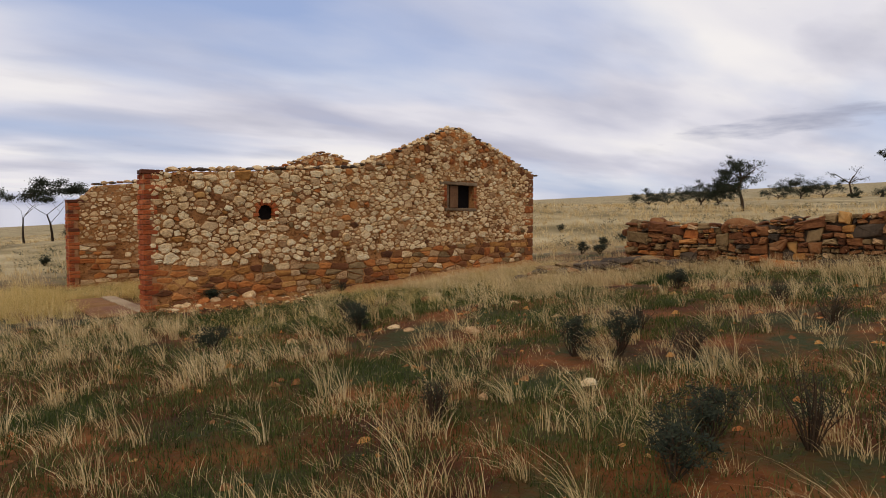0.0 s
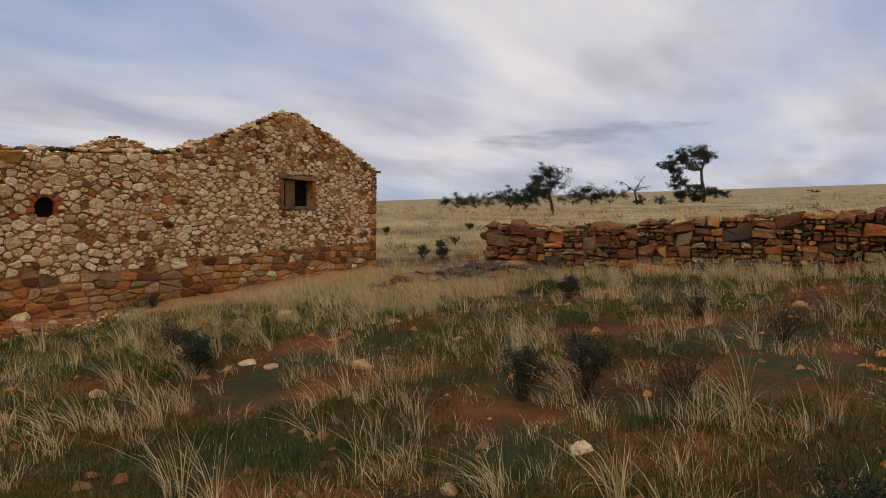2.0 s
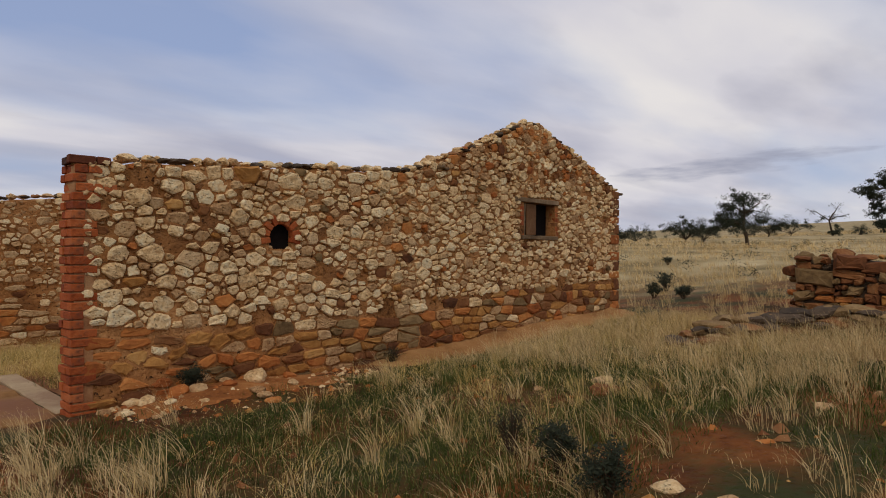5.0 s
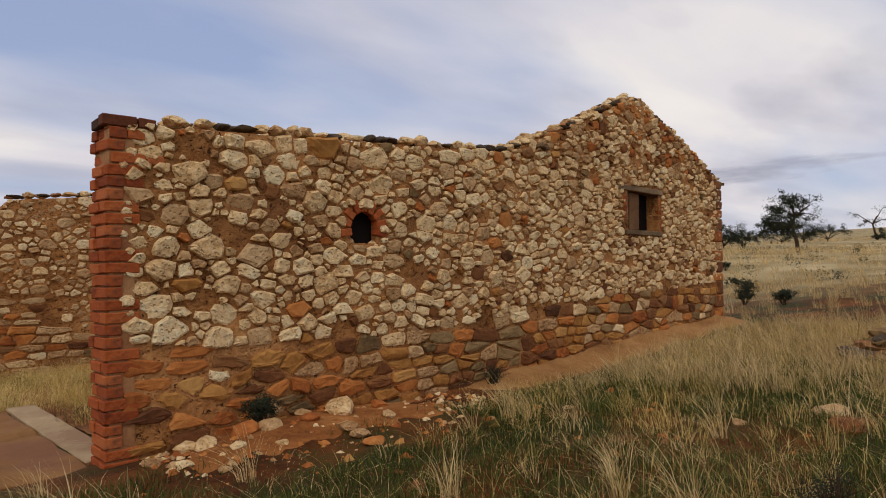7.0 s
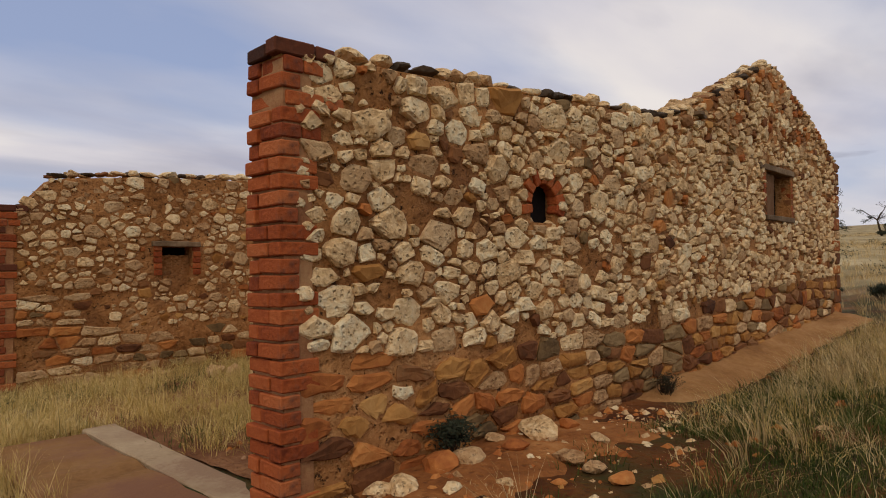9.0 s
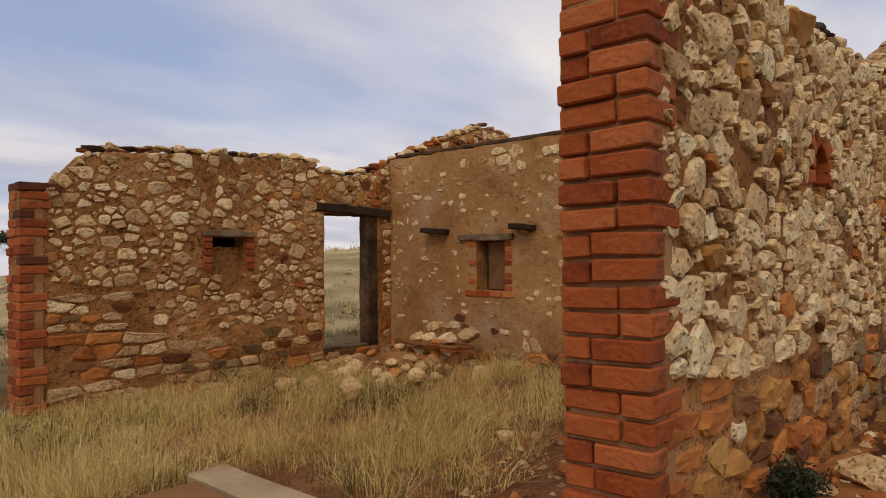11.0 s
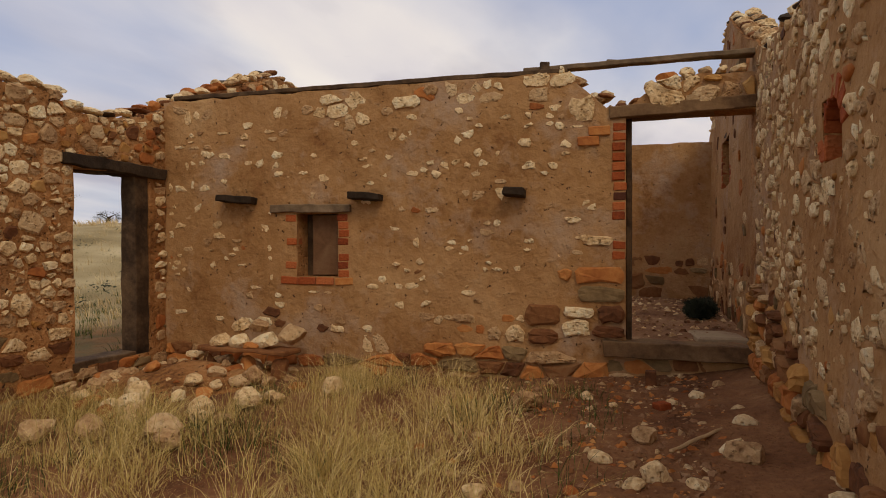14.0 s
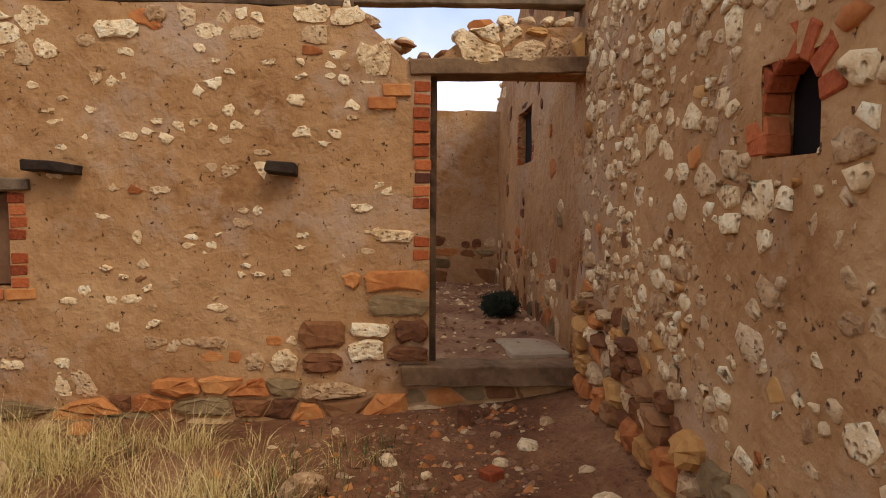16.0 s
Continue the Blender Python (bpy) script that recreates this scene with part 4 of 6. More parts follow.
# window reveal in the front wall
for k in range(7):
    for x, w in ((WIN[0] - 0.05, 0.10), (WIN[1] + 0.045, 0.09)):
        brick(wall_front, (x, FRONT_OUT + 0.06, WIN[2] + 0.045 + 0.087 * k), (w, 0.13, 0.076), BRICK if rb.random() < 0.6 else BROWN, rb, tilt=2)
        brick(wall_front, (x, FRONT_IN - 0.06, WIN[2] + 0.045 + 0.087 * k), (w, 0.13, 0.076), BRICK, rb, tilt=2)


# ---- ruin: timber ----
def timber(name, size, centre, mat, parent=None, rot=(0, 0, 0), seed=0, cuts=9, wobble=0.012, label=""):
    ob = part(name, bevelled(*size, 0.008, wobble, seed, cuts, [mat], name), parent, label)
    ob.matrix_basis = pose(*centre, *rot)
    return ob


window_1 = tagged(new("window_1"), "small glassless window with weathered timber frame", "window", kind="structure")
timber("window_lintel", (1.28, 0.20, 0.085), (11.46, FRONT_OUT + 0.07, 2.105), TIMBER, window_1, (0, 1.0, 0), 1)
timber("window_sill", (1.06, 0.20, 0.07), (11.53, FRONT_OUT + 0.06, 1.445), TIMBER, window_1, (0, 0.5, 0), 2)
timber("window_frame", (0.07, 0.09, 0.60), (11.14, FRONT_OUT + 0.08, 1.775), TIMBER, window_1, seed=3)
timber("window_board", (0.27, 0.03, 0.56), (11.36, FRONT_OUT + 0.06, 1.77), BOARD, window_1, seed=4, wobble=0.004)
timber("window_lintel", (1.25, 0.12, 0.08), (11.54, FRONT_IN - 0.06, 2.11), OLDWOOD, window_1, seed=5)

# added near-black sheets that paint the darkness inside the front window and vent
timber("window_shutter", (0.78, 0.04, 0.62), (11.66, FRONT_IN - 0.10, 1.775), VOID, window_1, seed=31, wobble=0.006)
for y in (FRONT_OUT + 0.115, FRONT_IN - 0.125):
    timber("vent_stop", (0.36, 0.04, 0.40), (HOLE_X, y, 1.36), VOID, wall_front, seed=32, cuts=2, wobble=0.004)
door_1 = tagged(new("door_1"), "open doorway with a cracked timber post and lintel", "doorway", kind="structure")
timber("door_lintel", (1.40, 0.26, 0.12), (8.15, BACK_IN + 0.07, 1.60), CHAR, door_1, (0, 1.8, 0), 6, wobble=0.022)
timber("door_lintel", (1.30, 0.14, 0.10), (8.12, BACK_IN + 0.26, 1.59), OLDWOOD, door_1, (0, 0, 0), 7, wobble=0.018)
timber("door_post", (0.20, 0.20, 1.98), (8.50, BACK_IN + 0.10, 0.56), OLDWOOD, door_1, (0, 0, 0), 8, wobble=0.016)
timber("door_sill", (1.00, 0.30, 0.10), (8.05, BACK_IN + 0.15, -0.43), OLDWOOD, door_1, (0, 1, 0), 9)

door_2 = tagged(new("door_2"), "open doorway with heavy timber lintel and sill", "doorway", kind="structure")
timber("door_lintel", (0.30, 1.30, 0.115), (CROSS_A + 0.11, 14.06, 2.02), BEAM, door_2, (-1.5, 0, 0), 10)
timber("door_sill", (0.26, 1.34, 0.14), (CROSS_A + 0.05, 14.09, -0.20), BEAM, door_2, (0.5, 0, 0), 11, wobble=0.018)
timber("door_frame", (0.13, 0.05, 2.1), (CROSS_A + 0.16, 14.535, 0.92), OLDWOOD, door_2, (0, 0, 0), 12, wobble=0.006)

wall_plate = tagged(new("wall_plate"), "long weathered timber plate lying along the wall top", "beam")
timber("plank", (0.10, 4.5, 0.05), (CROSS_A + 0.06, 17.35, 2.45), OLDWOOD, wall_plate, (0.25, 0, 0), 13, 24)
timber("plank", (0.11, 2.5, 0.05), (CROSS_A + 0.10, 14.28, 2.485), TIMBER, wall_plate, (-0.6, 0, 0), 14, 14)
timber("plank", (0.09, 1.7, 0.04), (CROSS_A + 0.19, 13.9, 2.50), TIMBER, wall_plate, (0.8, 0, 2), 15, 10)
timber("peg", (0.05, 0.09, 0.08), (CROSS_A + 0.05, 15.32, 2.50), OLDWOOD, wall_plate, (0, 0, 12), 16, 1)
timber("prop", (0.05, 0.06, 0.34), (CROSS_A + 0.12, 13.56, 2.28), TIMBER, wall_plate, (4, 3, 0), 17, 2)

for k, (y, z, w) in enumerate(((18.70, 1.27, 0.42), (17.16, 1.27, 0.34), (15.60, 1.28, 0.20))):
    b = timber("joist_stub", (0.30, w, 0.075), (CROSS_A - 0.02, y, z), CHAR, None, (4, 3, 5), 20 + k, 3, 0.02)
    tagged(b, "short charred timber stub let into the plaster", "timber stub", group="timber stubs in the partition")

window_2 = tagged(new("window_2"), "small blocked window with timber lintel and brick surround", "window", kind="structure")
timber("window_lintel", (0.16, 0.96, 0.085), (CROSS_A + 0.035, 17.83, 1.165), TIMBER, window_2, (0.6, 0, 0), 24)
timber("window_board", (0.03, 0.36, 0.66), (CROSS_A + 0.14, 17.70, 0.77), BOARD, window_2, (0, 0, 0), 25, 2, 0.004)
timber("window_backing", (0.05, 0.50, 0.72), (CROSS_A + 0.26, 17.755, 0.78), OLDWOOD, window_2, (0, 0, 0), 26, 2, 0.004)

niche_1 = tagged(new("window_3"), "mud-blocked small window under a grey timber lintel", "window", kind="structure")
timber("window_lintel", (0.72, 0.17, 0.08), (6.08, BACK_IN + 0.03, 1.215), TIMBER, niche_1, (0, 0.8, 0), 27)
# added black sheet, paints the shadow gap between infill and lintel
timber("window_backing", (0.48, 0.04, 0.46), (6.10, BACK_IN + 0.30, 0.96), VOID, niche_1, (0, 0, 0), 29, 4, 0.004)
timber("mud_infill", (0.48, 0.12, 0.32), (6.10, BACK_IN + 0.20, 0.89), MORTAR, niche_1, (0, 0, 0), 28, 4, 0.02)

eave_stub = tagged(timber("eave_beam_stub", (0.42, 0.09, 0.05), (14.22, FRONT_OUT + 0.05, 2.41), OLDWOOD, None, (0, 1, 0), 30, 3), "dark timber stub jutting from the eave corner", "timber stub")

# squared quoin stones at the far front corner
rq = random.Random(8)
z = 0.0
k = 0
while z < 2.30:
    h = rq.uniform(0.15, 0.26)
    w = 0.34 if k % 2 else 0.22
    q = part("quoin_stone", bevelled(w, 0.36, h - 0.015, 0.015, 0.012, k, 0, [rq.choice([BROWN, BROWN, TAN, ORANGE])], "quoin_stone"), wall_front)
    q.matrix_basis = pose(SIDE_OUT - w / 2 + 0.03, FRONT_OUT + 0.15, z + h / 2, 0, 0, rq.uniform(-1, 1))
    z += h
    k += 1

# ---- ground ----
def spread(lo, hi, step, far):
    inner = list(np.arange(lo, hi + 1e-6, step))
    out, d = [], step
    a, b = inner[0], inner[-1]
    left, right = [], []
    while a > -far or b < far:
        d *= 1.22
        a, b = a - d, b + d
        left.append(a)
        right.append(b)
    return left[::-1] + inner + right


gx, gy = spread(-7.0, 20.0, 0.25, 2600), spread(-5.0, 24.0, 0.25, 2600)


def sheet_z(x, y):
    if CROSS_A + 0.1 < x < SIDE_OUT - 0.1 and FRONT_OUT + 0.1 < y < BACK_OUT - 0.1:
        return ground_z(x, y) - 0.45
    far = math.hypot(x - 7, y - 9)
    return ground_z(x, y) + (bump_noise(x, y, 0.03, min(1.0, far / 60) * 0.5) if far > 20 else 0)


gv = [(x, y, sheet_z(x, y)) for x in gx for y in gy]
ny = len(gy)
gf = [[i * ny + j, (i + 1) * ny + j, (i + 1) * ny + j + 1, i * ny + j + 1] for i in range(len(gx) - 1) for j in range(ny - 1)]
ground = tagged(new("ground", mesh_of("ground", gv, gf, [EARTH])), "red earth ground with sparse green and dry grass", "ground", kind="structure")

# rubble floor of the far room
fx, fy = np.linspace(CROSS_A + 0.12, SIDE_IN + 0.1, 40), np.linspace(FRONT_IN - 0.1, BACK_IN + 0.1, 50)
fv = [(x, y, -0.13 + bump_noise(x, y, 1.4, 0.05) + bump_noise(x, y, 6.0, 0.02)) for x in fx for y in fy]
ff = [[i * 50 + j, (i + 1) * 50 + j, (i + 1) * 50 + j + 1, i * 50 + j + 1] for i in range(39) for j in range(49)]
floor = tagged(new("floor", mesh_of("floor", fv, ff, [RUBBLE])), "earth and rubble floor of the roofless room", "floor", kind="structure")

rx, ryy = np.linspace(4.06, CROSS_A + 0.02, 46), np.linspace(FRONT_IN - 0.02, BACK_IN + 0.02, 56)
rv = [(x, y, ground_z(x, y) + 0.012 + bump_noise(x, y, 5.0, 0.018) + 0.10 * math.exp(-(y - FRONT_IN) / 0.25)) for x in rx for y in ryy]
rf = [[i * 56 + j, (i + 1) * 56 + j, (i + 1) * 56 + j + 1, i * 56 + j + 1] for i in range(45) for j in range(55)]
floor_open = tagged(new("floor_open_room", mesh_of("floor_open_room", rv, rf, [FLOOR])), "bare red-brown earth floor littered with grit", "floor", kind="structure")


def grit(count, place, sizes, mats, name, label):
    """Small chips too many to count, in one mesh."""
    r = random.Random(len(name))
    verts, faces, index = [], [], []
    for _ in range(count):
        x, y, z = place(r)
        s, o = r.choice(sizes) * r.uniform(0.6, 1.4), len(verts)
        a, f = r.uniform(0, 6.28), r.uniform(0.35, 0.8)
        ca, sa = math.cos(a) * s, math.sin(a) * s
        ring = [(ca, sa, 0), (-sa * 0.8, ca * 0.8, s * 0.15), (-ca * 0.9, -sa * 0.9, 0), (sa * 0.7, -ca * 0.7, 0)]
        verts += [(x + p[0] + r.gauss(0, s * 0.15), y + p[1] + r.gauss(0, s * 0.15), z + p[2]) for p in ring]
        verts += [(x + r.gauss(0, s * 0.25), y + r.gauss(0, s * 0.25), z + s * f), (x + ca * 0.4, y + sa * 0.4, z + s * f * 0.9)]
        faces += [[o, o + 1, o + 5], [o + 1, o + 4, o + 5], [o + 1, o + 2, o + 4], [o + 2, o + 3, o + 4], [o + 3, o, o + 5], [o + 3, o + 5, o + 4]]
        index += [r.randrange(len(mats))] * 6
    return tagged(new(name, mesh_of(name, verts, faces, mats, index, False)), label, "gravel", kind="stuff")


def in_open_room(r):
    x, y = r.uniform(4.3, 8.82), FRONT_IN + 0.05 + abs(r.gauss(0, 0.9))
    return x, y, ground_z(x, y) + 0.01


def on_bank(r):
    x, y = r.uniform(4.0, 7.4), 13.05 - abs(r.gauss(0, 0.6))
    return x, y, ground_z(x, y) - 0.004


def in_field(r):
    x, y = r.uniform(-3, 12.5), r.uniform(0, 12.6)
    return x, y, ground_z(x, y) - 0.004


def in_far_room(r):
    x, y = r.uniform(CROSS_B, SIDE_IN), r.uniform(FRONT_IN, FRONT_IN + 2.6)
    return x, y, -0.13 + bump_noise(x, y, 1.4, 0.05) + bump_noise(x, y, 6.0, 0.02)


grit(4200, in_open_room, (0.008, 0.014, 0.022, 0.038), [TAN, BROWN, ORANGE, RUBBLE, RUBBLE, FLOOR], "floor_grit", "stone chips and grit on the earth floor")
grit(600, on_bank, (0.015, 0.025, 0.045), [TAN, ORANGE, LIME, ORANGE], "bank_grit", "stone chips on the red bank")
grit(1600, in_field, (0.012, 0.02, 0.035, 0.06), [OCHRE, BROWN, BROWN, ORANGE], "field_grit", "rusty stone chips scattered on red earth")
grit(900, in_far_room, (0.015, 0.025, 0.04), [TAN, RUBBLE, LIME, BROWN], "rubble_grit", "pale rubble chips on the room floor")

# concrete strip across the open end, and the apron beside it
strip = new("threshold_strip", bevelled(0.28, 2.72, 0.16, 0.012, 0.006, 3, 10, [CEMENT], "threshold_strip"))
strip.matrix_basis = pose(3.90, 14.86, ground_z(3.9, 14.8) - 0.055, 0.6, 0, 0.8)
tagged(strip, "pale concrete threshold strip across the open end", "concrete strip", kind="structure")
apron = new("concrete_apron", bevelled(0.74, 2.8, 0.14, 0.03, 0.03, 5, 12, [APRON], "concrete_apron"))
apron.matrix_basis = pose(3.385, 14.65, ground_z(3.4, 14.6) - 0.03, 0.6, -0.5, 1)
tagged(apron, "dusty brown concrete apron, broken at its edge", "concrete slab", kind="structure")

# ---- dry stone yard wall ----
YW_X, YW_T = 13.55, 0.55
yard_top = lerp_table([(-8, 1.7), (2, 1.48), (5, 1.34), (6.2, 1.20), (7.9, 1.10), (9.0, 1.16), (9.7, 1.08)])


def yard_base(u):
    return ground_z(YW_X, u) - 0.12


# the core is coloured dark to paint the shade in the open gaps
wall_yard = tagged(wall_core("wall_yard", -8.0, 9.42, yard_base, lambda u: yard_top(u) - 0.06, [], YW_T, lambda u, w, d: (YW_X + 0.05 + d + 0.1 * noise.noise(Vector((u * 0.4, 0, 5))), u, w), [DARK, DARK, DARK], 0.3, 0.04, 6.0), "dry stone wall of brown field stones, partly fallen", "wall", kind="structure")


def yard_zone(u, w):
    return (0.135, 0.25, 1.0, 0.016, (0.0, 0.07, 0.08, 0.56, 0.18, 0.06, 0.05), 0.28)


def piled_cells(u0, u1, base, top, r):
    """Roughly squared stones of mixed sizes, large ones wedged with small, with no true courses."""
    cells = []

    def split(a, c, d, e):
        w, h = c - a, e - d
        if w > max(h * r.uniform(1.6, 3.4), 0.13):
            m = a + w * r.uniform(0.32, 0.68)
            split(a, m, d, e)
            split(m, c, d, e)
        elif h > r.uniform(0.09, 0.30):
            m = d + h * r.uniform(0.32, 0.68)
            split(a, c, d, m)
            split(a, c, m, e)
        else:
            j = 0.17 * min(w, h)
            lean = r.gauss(0, 0.07) * w
            poly = [(a + r.gauss(0, j), d - lean + r.gauss(0, j * 0.5)), (c + r.gauss(0, j), d + lean + r.gauss(0, j * 0.5)), (c + r.gauss(0, j), e + lean + r.gauss(0, j * 0.6)), (a + r.gauss(0, j), e - lean + r.gauss(0, j * 0.6))]
            cells.append(((a + c) / 2, (d + e) / 2, poly))

    u = u0
    while u < u1 - 0.05:
        w = min(r.uniform(0.35, 1.1), u1 - u)
        split(u, u + w, base(u + w / 2) + 0.05, top(u + w / 2) + r.uniform(-0.05, 0.05))
        u += w
    return cells


cells = piled_cells(-8.0, 9.42, yard_base, yard_top, random.Random(77))
lay_stones(wall_yard, cells, lambda u, w, d: (YW_X + d + 0.1 * noise.noise(Vector((u * 0.4, 0, 5))), u, w), True, yard_zone, rng, lambda u, w: 3.6 < u < 9.7, proud=(0.02, 0.12), angular=0.7)
ry = random.Random(12)
u = -7.9
while u < 9.4:
    w = ry.choice((0.12, 0.18, 0.22, 0.3, 0.42, 0.55)) * ry.uniform(0.85, 1.2)
    for d in (0.10, 0.36):
        if ry.random() < 0.22:
            continue
        ob = part("coping_stone", lump("coping_stone", (ry.uniform(0.22, 0.4), w * 1.05, min(0.26, w * ry.uniform(0.35, 0.75))), ry.choice([OCHRE, BROWN, BROWN, BROWN, GREY, DARK]), ry.randrange(9999)), wall_yard)
        ob.matrix_basis = pose(YW_X + d + 0.02, u + w / 2, yard_top(u + w / 2) + ry.uniform(-0.03, 0.03), ry.uniform(-12, 12), ry.uniform(-9, 9), ry.uniform(-25, 25))
    u += w
for k, (x, y, s) in enumerate(((13.62, 9.50, 0.34), (13.85, 9.50, 0.30), (13.66, 9.48, 0.26), (13.8, 9.48, 0.30), (13.6, 9.50, 0.36))):
    ob = part("end_stone", lump("end_stone", (s, s * 0.9, s * 0.62), [GREY, BROWN, ORANGE, GREY, BROWN][k], 40 + k), wall_yard)
    ob.matrix_basis = pose(x, y, ground_z(x, y) + 0.08 + 0.19 * k, 4, 6, 20 * k)

# low ridge of a fallen wall between the corner and the yard wall: an earth core and dark flat stones on it
def ridge_line(f):
    g = 1 - f
    return g * g * 10.3 + 2 * f * g * 12.5 + f * f * 13.2, g * g * 9.8 + 2 * f * g * 9.8 + f * f * 7.7


mv, mf = [], []
for i in range(41):
    for j in range(9):
        f, d = i / 40, (j - 4) / 4
        x, y = ridge_line(f)
        x, y = x + 0.36 * d * (0.3 + 0.6 * f), y + 0.36 * d
        mv.append((x, y, ground_z(x, y) - 0.04 + (0.24 * min(1.0, 5 * f, 6 * (1 - f)) * (1 - d * d)) + 0.03 * noise.noise(Vector((x * 4, y * 4, 6)))))
        if i < 40 and j < 8:
            mf.append([i * 9 + j, (i + 1) * 9 + j, (i + 1) * 9 + j + 1, i * 9 + j + 1])
tagged(new("earth_ridge", mesh_of("earth_ridge", mv, mf, [FLOOR])), "low dark earth ridge of a fallen wall", "earth bank", kind="structure")
for k in range(110):
    f, d = ry.random(), ry.uniform(-0.9, 0.9)
    x, y = ridge_line(f)
    x, y = x + 0.34 * d * (0.3 + 0.6 * f), y + 0.34 * d
    size = ry.uniform(0.24, 0.62)
    ob = new("tumbled_stone", lump("tumbled_stone", (size, size * ry.uniform(0.6, 1), size * 0.32), ry.choice([DARK, GREY, BROWN, DARK, DARK]), 500 + k))
    ob.matrix_basis = pose(x, y, ground_z(x, y) + 0.20 * (1 - d * d) * min(1.0, 5 * f, 6 * (1 - f)) + 0.03, ry.uniform(-8, 8), ry.uniform(-8, 8), ry.uniform(0, 180))
    tagged(ob, "dark lichened flat stone tumbled in the grass", "stone", group="tumbled stones by the yard wall")


# loose orange earth banked against the wall by the open end
bx, by = np.linspace(3.95, 7.2, 40), np.linspace(12.1, 13.13, 16)
bv = []
for x in bx:
    for y in by:
        edge = min(1.0, (x - 3.95) / 0.5, (7.2 - x) / 0.7, (y - 12.1) / 0.4)
        bv.append((x, y, ground_z(x, y) - 0.03 + 0.045 * max(0.0, edge) ** 0.6 + 0.015 * noise.noise(Vector((x * 6, y * 6, 8)))))
bf = [[i * 16 + j, (i + 1) * 16 + j, (i + 1) * 16 + j + 1, i * 16 + j + 1] for i in range(39) for j in range(15)]
tagged(new("earth_bank", mesh_of("earth_bank", bv, bf, [BANK])), "loose orange earth banked against the wall foot", "earth bank", kind="structure")

# worn earth ledge along the foot of the front wall
lx, ly = np.linspace(7.3, 14.5, 60), np.linspace(12.52, 13.14, 8)
lv = []
for x in lx:
    for k, y in enumerate(ly):
        f = k / 7
        end = min(1.0, (x - 7.3) / 1.0, (14.5 - x) / 0.4)
        lv.append((x, y, ground_z(x, y) - 0.05 + end * (0.19 * f ** 0.7 + 0.025 * noise.noise(Vector((x * 2.5, y * 6, 1)))) + 0.02 * noise.noise(Vector((x * 7, y * 7, 4)))))
lf = [[i * 8 + j, (i + 1) * 8 + j, (i + 1) * 8 + j + 1, i * 8 + j + 1] for i in range(59) for j in range(7)]
ledge = tagged(new("earth_ledge", mesh_of("earth_ledge", lv, lf, [LEDGE])), "bare tan earth ledge along the wall foot", "earth ledge", kind="structure")


# ---- loose stones ----
def loose(x, y, s, mat, seed, label, group, z=None, flat=0.6, name="loose_stone"):
    ob = new(name, lump(name, (s, s * 0.8, s * flat), mat, seed))
    ob.matrix_basis = pose(x, y, (ground_z(x, y) if z is None else z) + s * flat * 0.26, 5 - seed % 11, seed % 9 - 4, seed * 37 % 180)
    return tagged(ob, label, "stone", group=group)


FIELD = ((7.7, 9.4, .30), (5.5, 7.55, .24), (4.95, 7.57, .17), (7.6, 7.3, .2), (8.3, 7.1, .16), (9.5, 4.86, .26), (5.9, 6.4, .3), (7.2, 6.1, .16), (6.2, 6.3, .22), (4.2, 8.0, .22),
         (3.95, 4.1, .17), (3.9, 4.95, .15), (5.49, 7.2, .18), (4.84, 3.7, .2), (4.14, 3.63, .12), (8.9, 8.8, .18), (10.3, 3.1, .22), (7.4, 9.2, .4), (7.3, 9.9, .14), (7.2, 11.4, .16), (9.6, 7.0, .18), (8.0, 8.3, .15), (7.1, 8.2, .13))
for k, (x, y, s) in enumerate(FIELD):
    pale = k % 3 != 2
    loose(x, y, s, (LIME if k % 4 == 1 else TAN) if pale else BROWN, 60 + k, "pale limestone lying flat in the grass" if pale else "rusty sandstone lump lying in the grass", "field stones in the grass", (ground_z(x, y) - 0.12 * s), flat=0.5)
BANK_STONES = ((4.0, 12.76, .2), (4.34, 12.95, .22), (5.8, 12.9, .13), (4.45, 12.85, .26), (5.0, 12.85, .3), (5.33, 12.7, .22), (5.47, 12.2, .2), (4.6, 12.6, .16), (4.8, 12.9, .34), (5.7, 12.8, .4),
        (5.5, 12.4, .26), (5.45, 12.0, .2), (5.4, 12.95, .2), (7.2, 12.1, .13), (6.7, 11.7, .12), (4.15, 12.5, .15), (4.3, 12.2, .12), (6.2, 12.9, .24), (6.0, 12.5, .18), (4.9, 12.45, .13), (5.15, 12.25, .11))
for k, (x, y, s) in enumerate(BANK_STONES):
    mat = (TAN, LIME, ORANGE, LIME, TAN, ORANGE)[k % 6]
    loose(x, y, s, mat, 120 + k, "fallen stone on the red bank below the wall", "fallen stones below the wall", flat=0.5)
ROOM = ((6.74, 14.36, .2), (6.11, 14.31, .2), (5.99, 14.09, .12), (6.49, 13.8, .26), (5.78, 15.2, .15), (5.79, 14.7, .1), (5.9, 15.0, .11), (6.35, 14.6, .14), (5.96, 14.4, .13), (7.41, 15.24, .28),
        (7.68, 16.99, .28), (6.71, 18.48, .2), (6.5, 18.05, .2), (6.93, 17.76, .26), (6.6, 13.87, .18), (8.18, 14.15, .09), (7.8, 14.81, .12), (8.55, 16.9, .16), (8.6, 17.16, .18), (8.39, 15.18, .09),
        (7.95, 14.0, .16), (7.5, 13.75, .12), (7.73, 14.17, .1), (5.2, 14.3, .13), (5.5, 14.0, .11), (7.1, 13.75, .2), (6.9, 14.7, .08), (8.3, 13.8, .14), (7.6, 14.6, .08), (6.9, 18.9, .18))
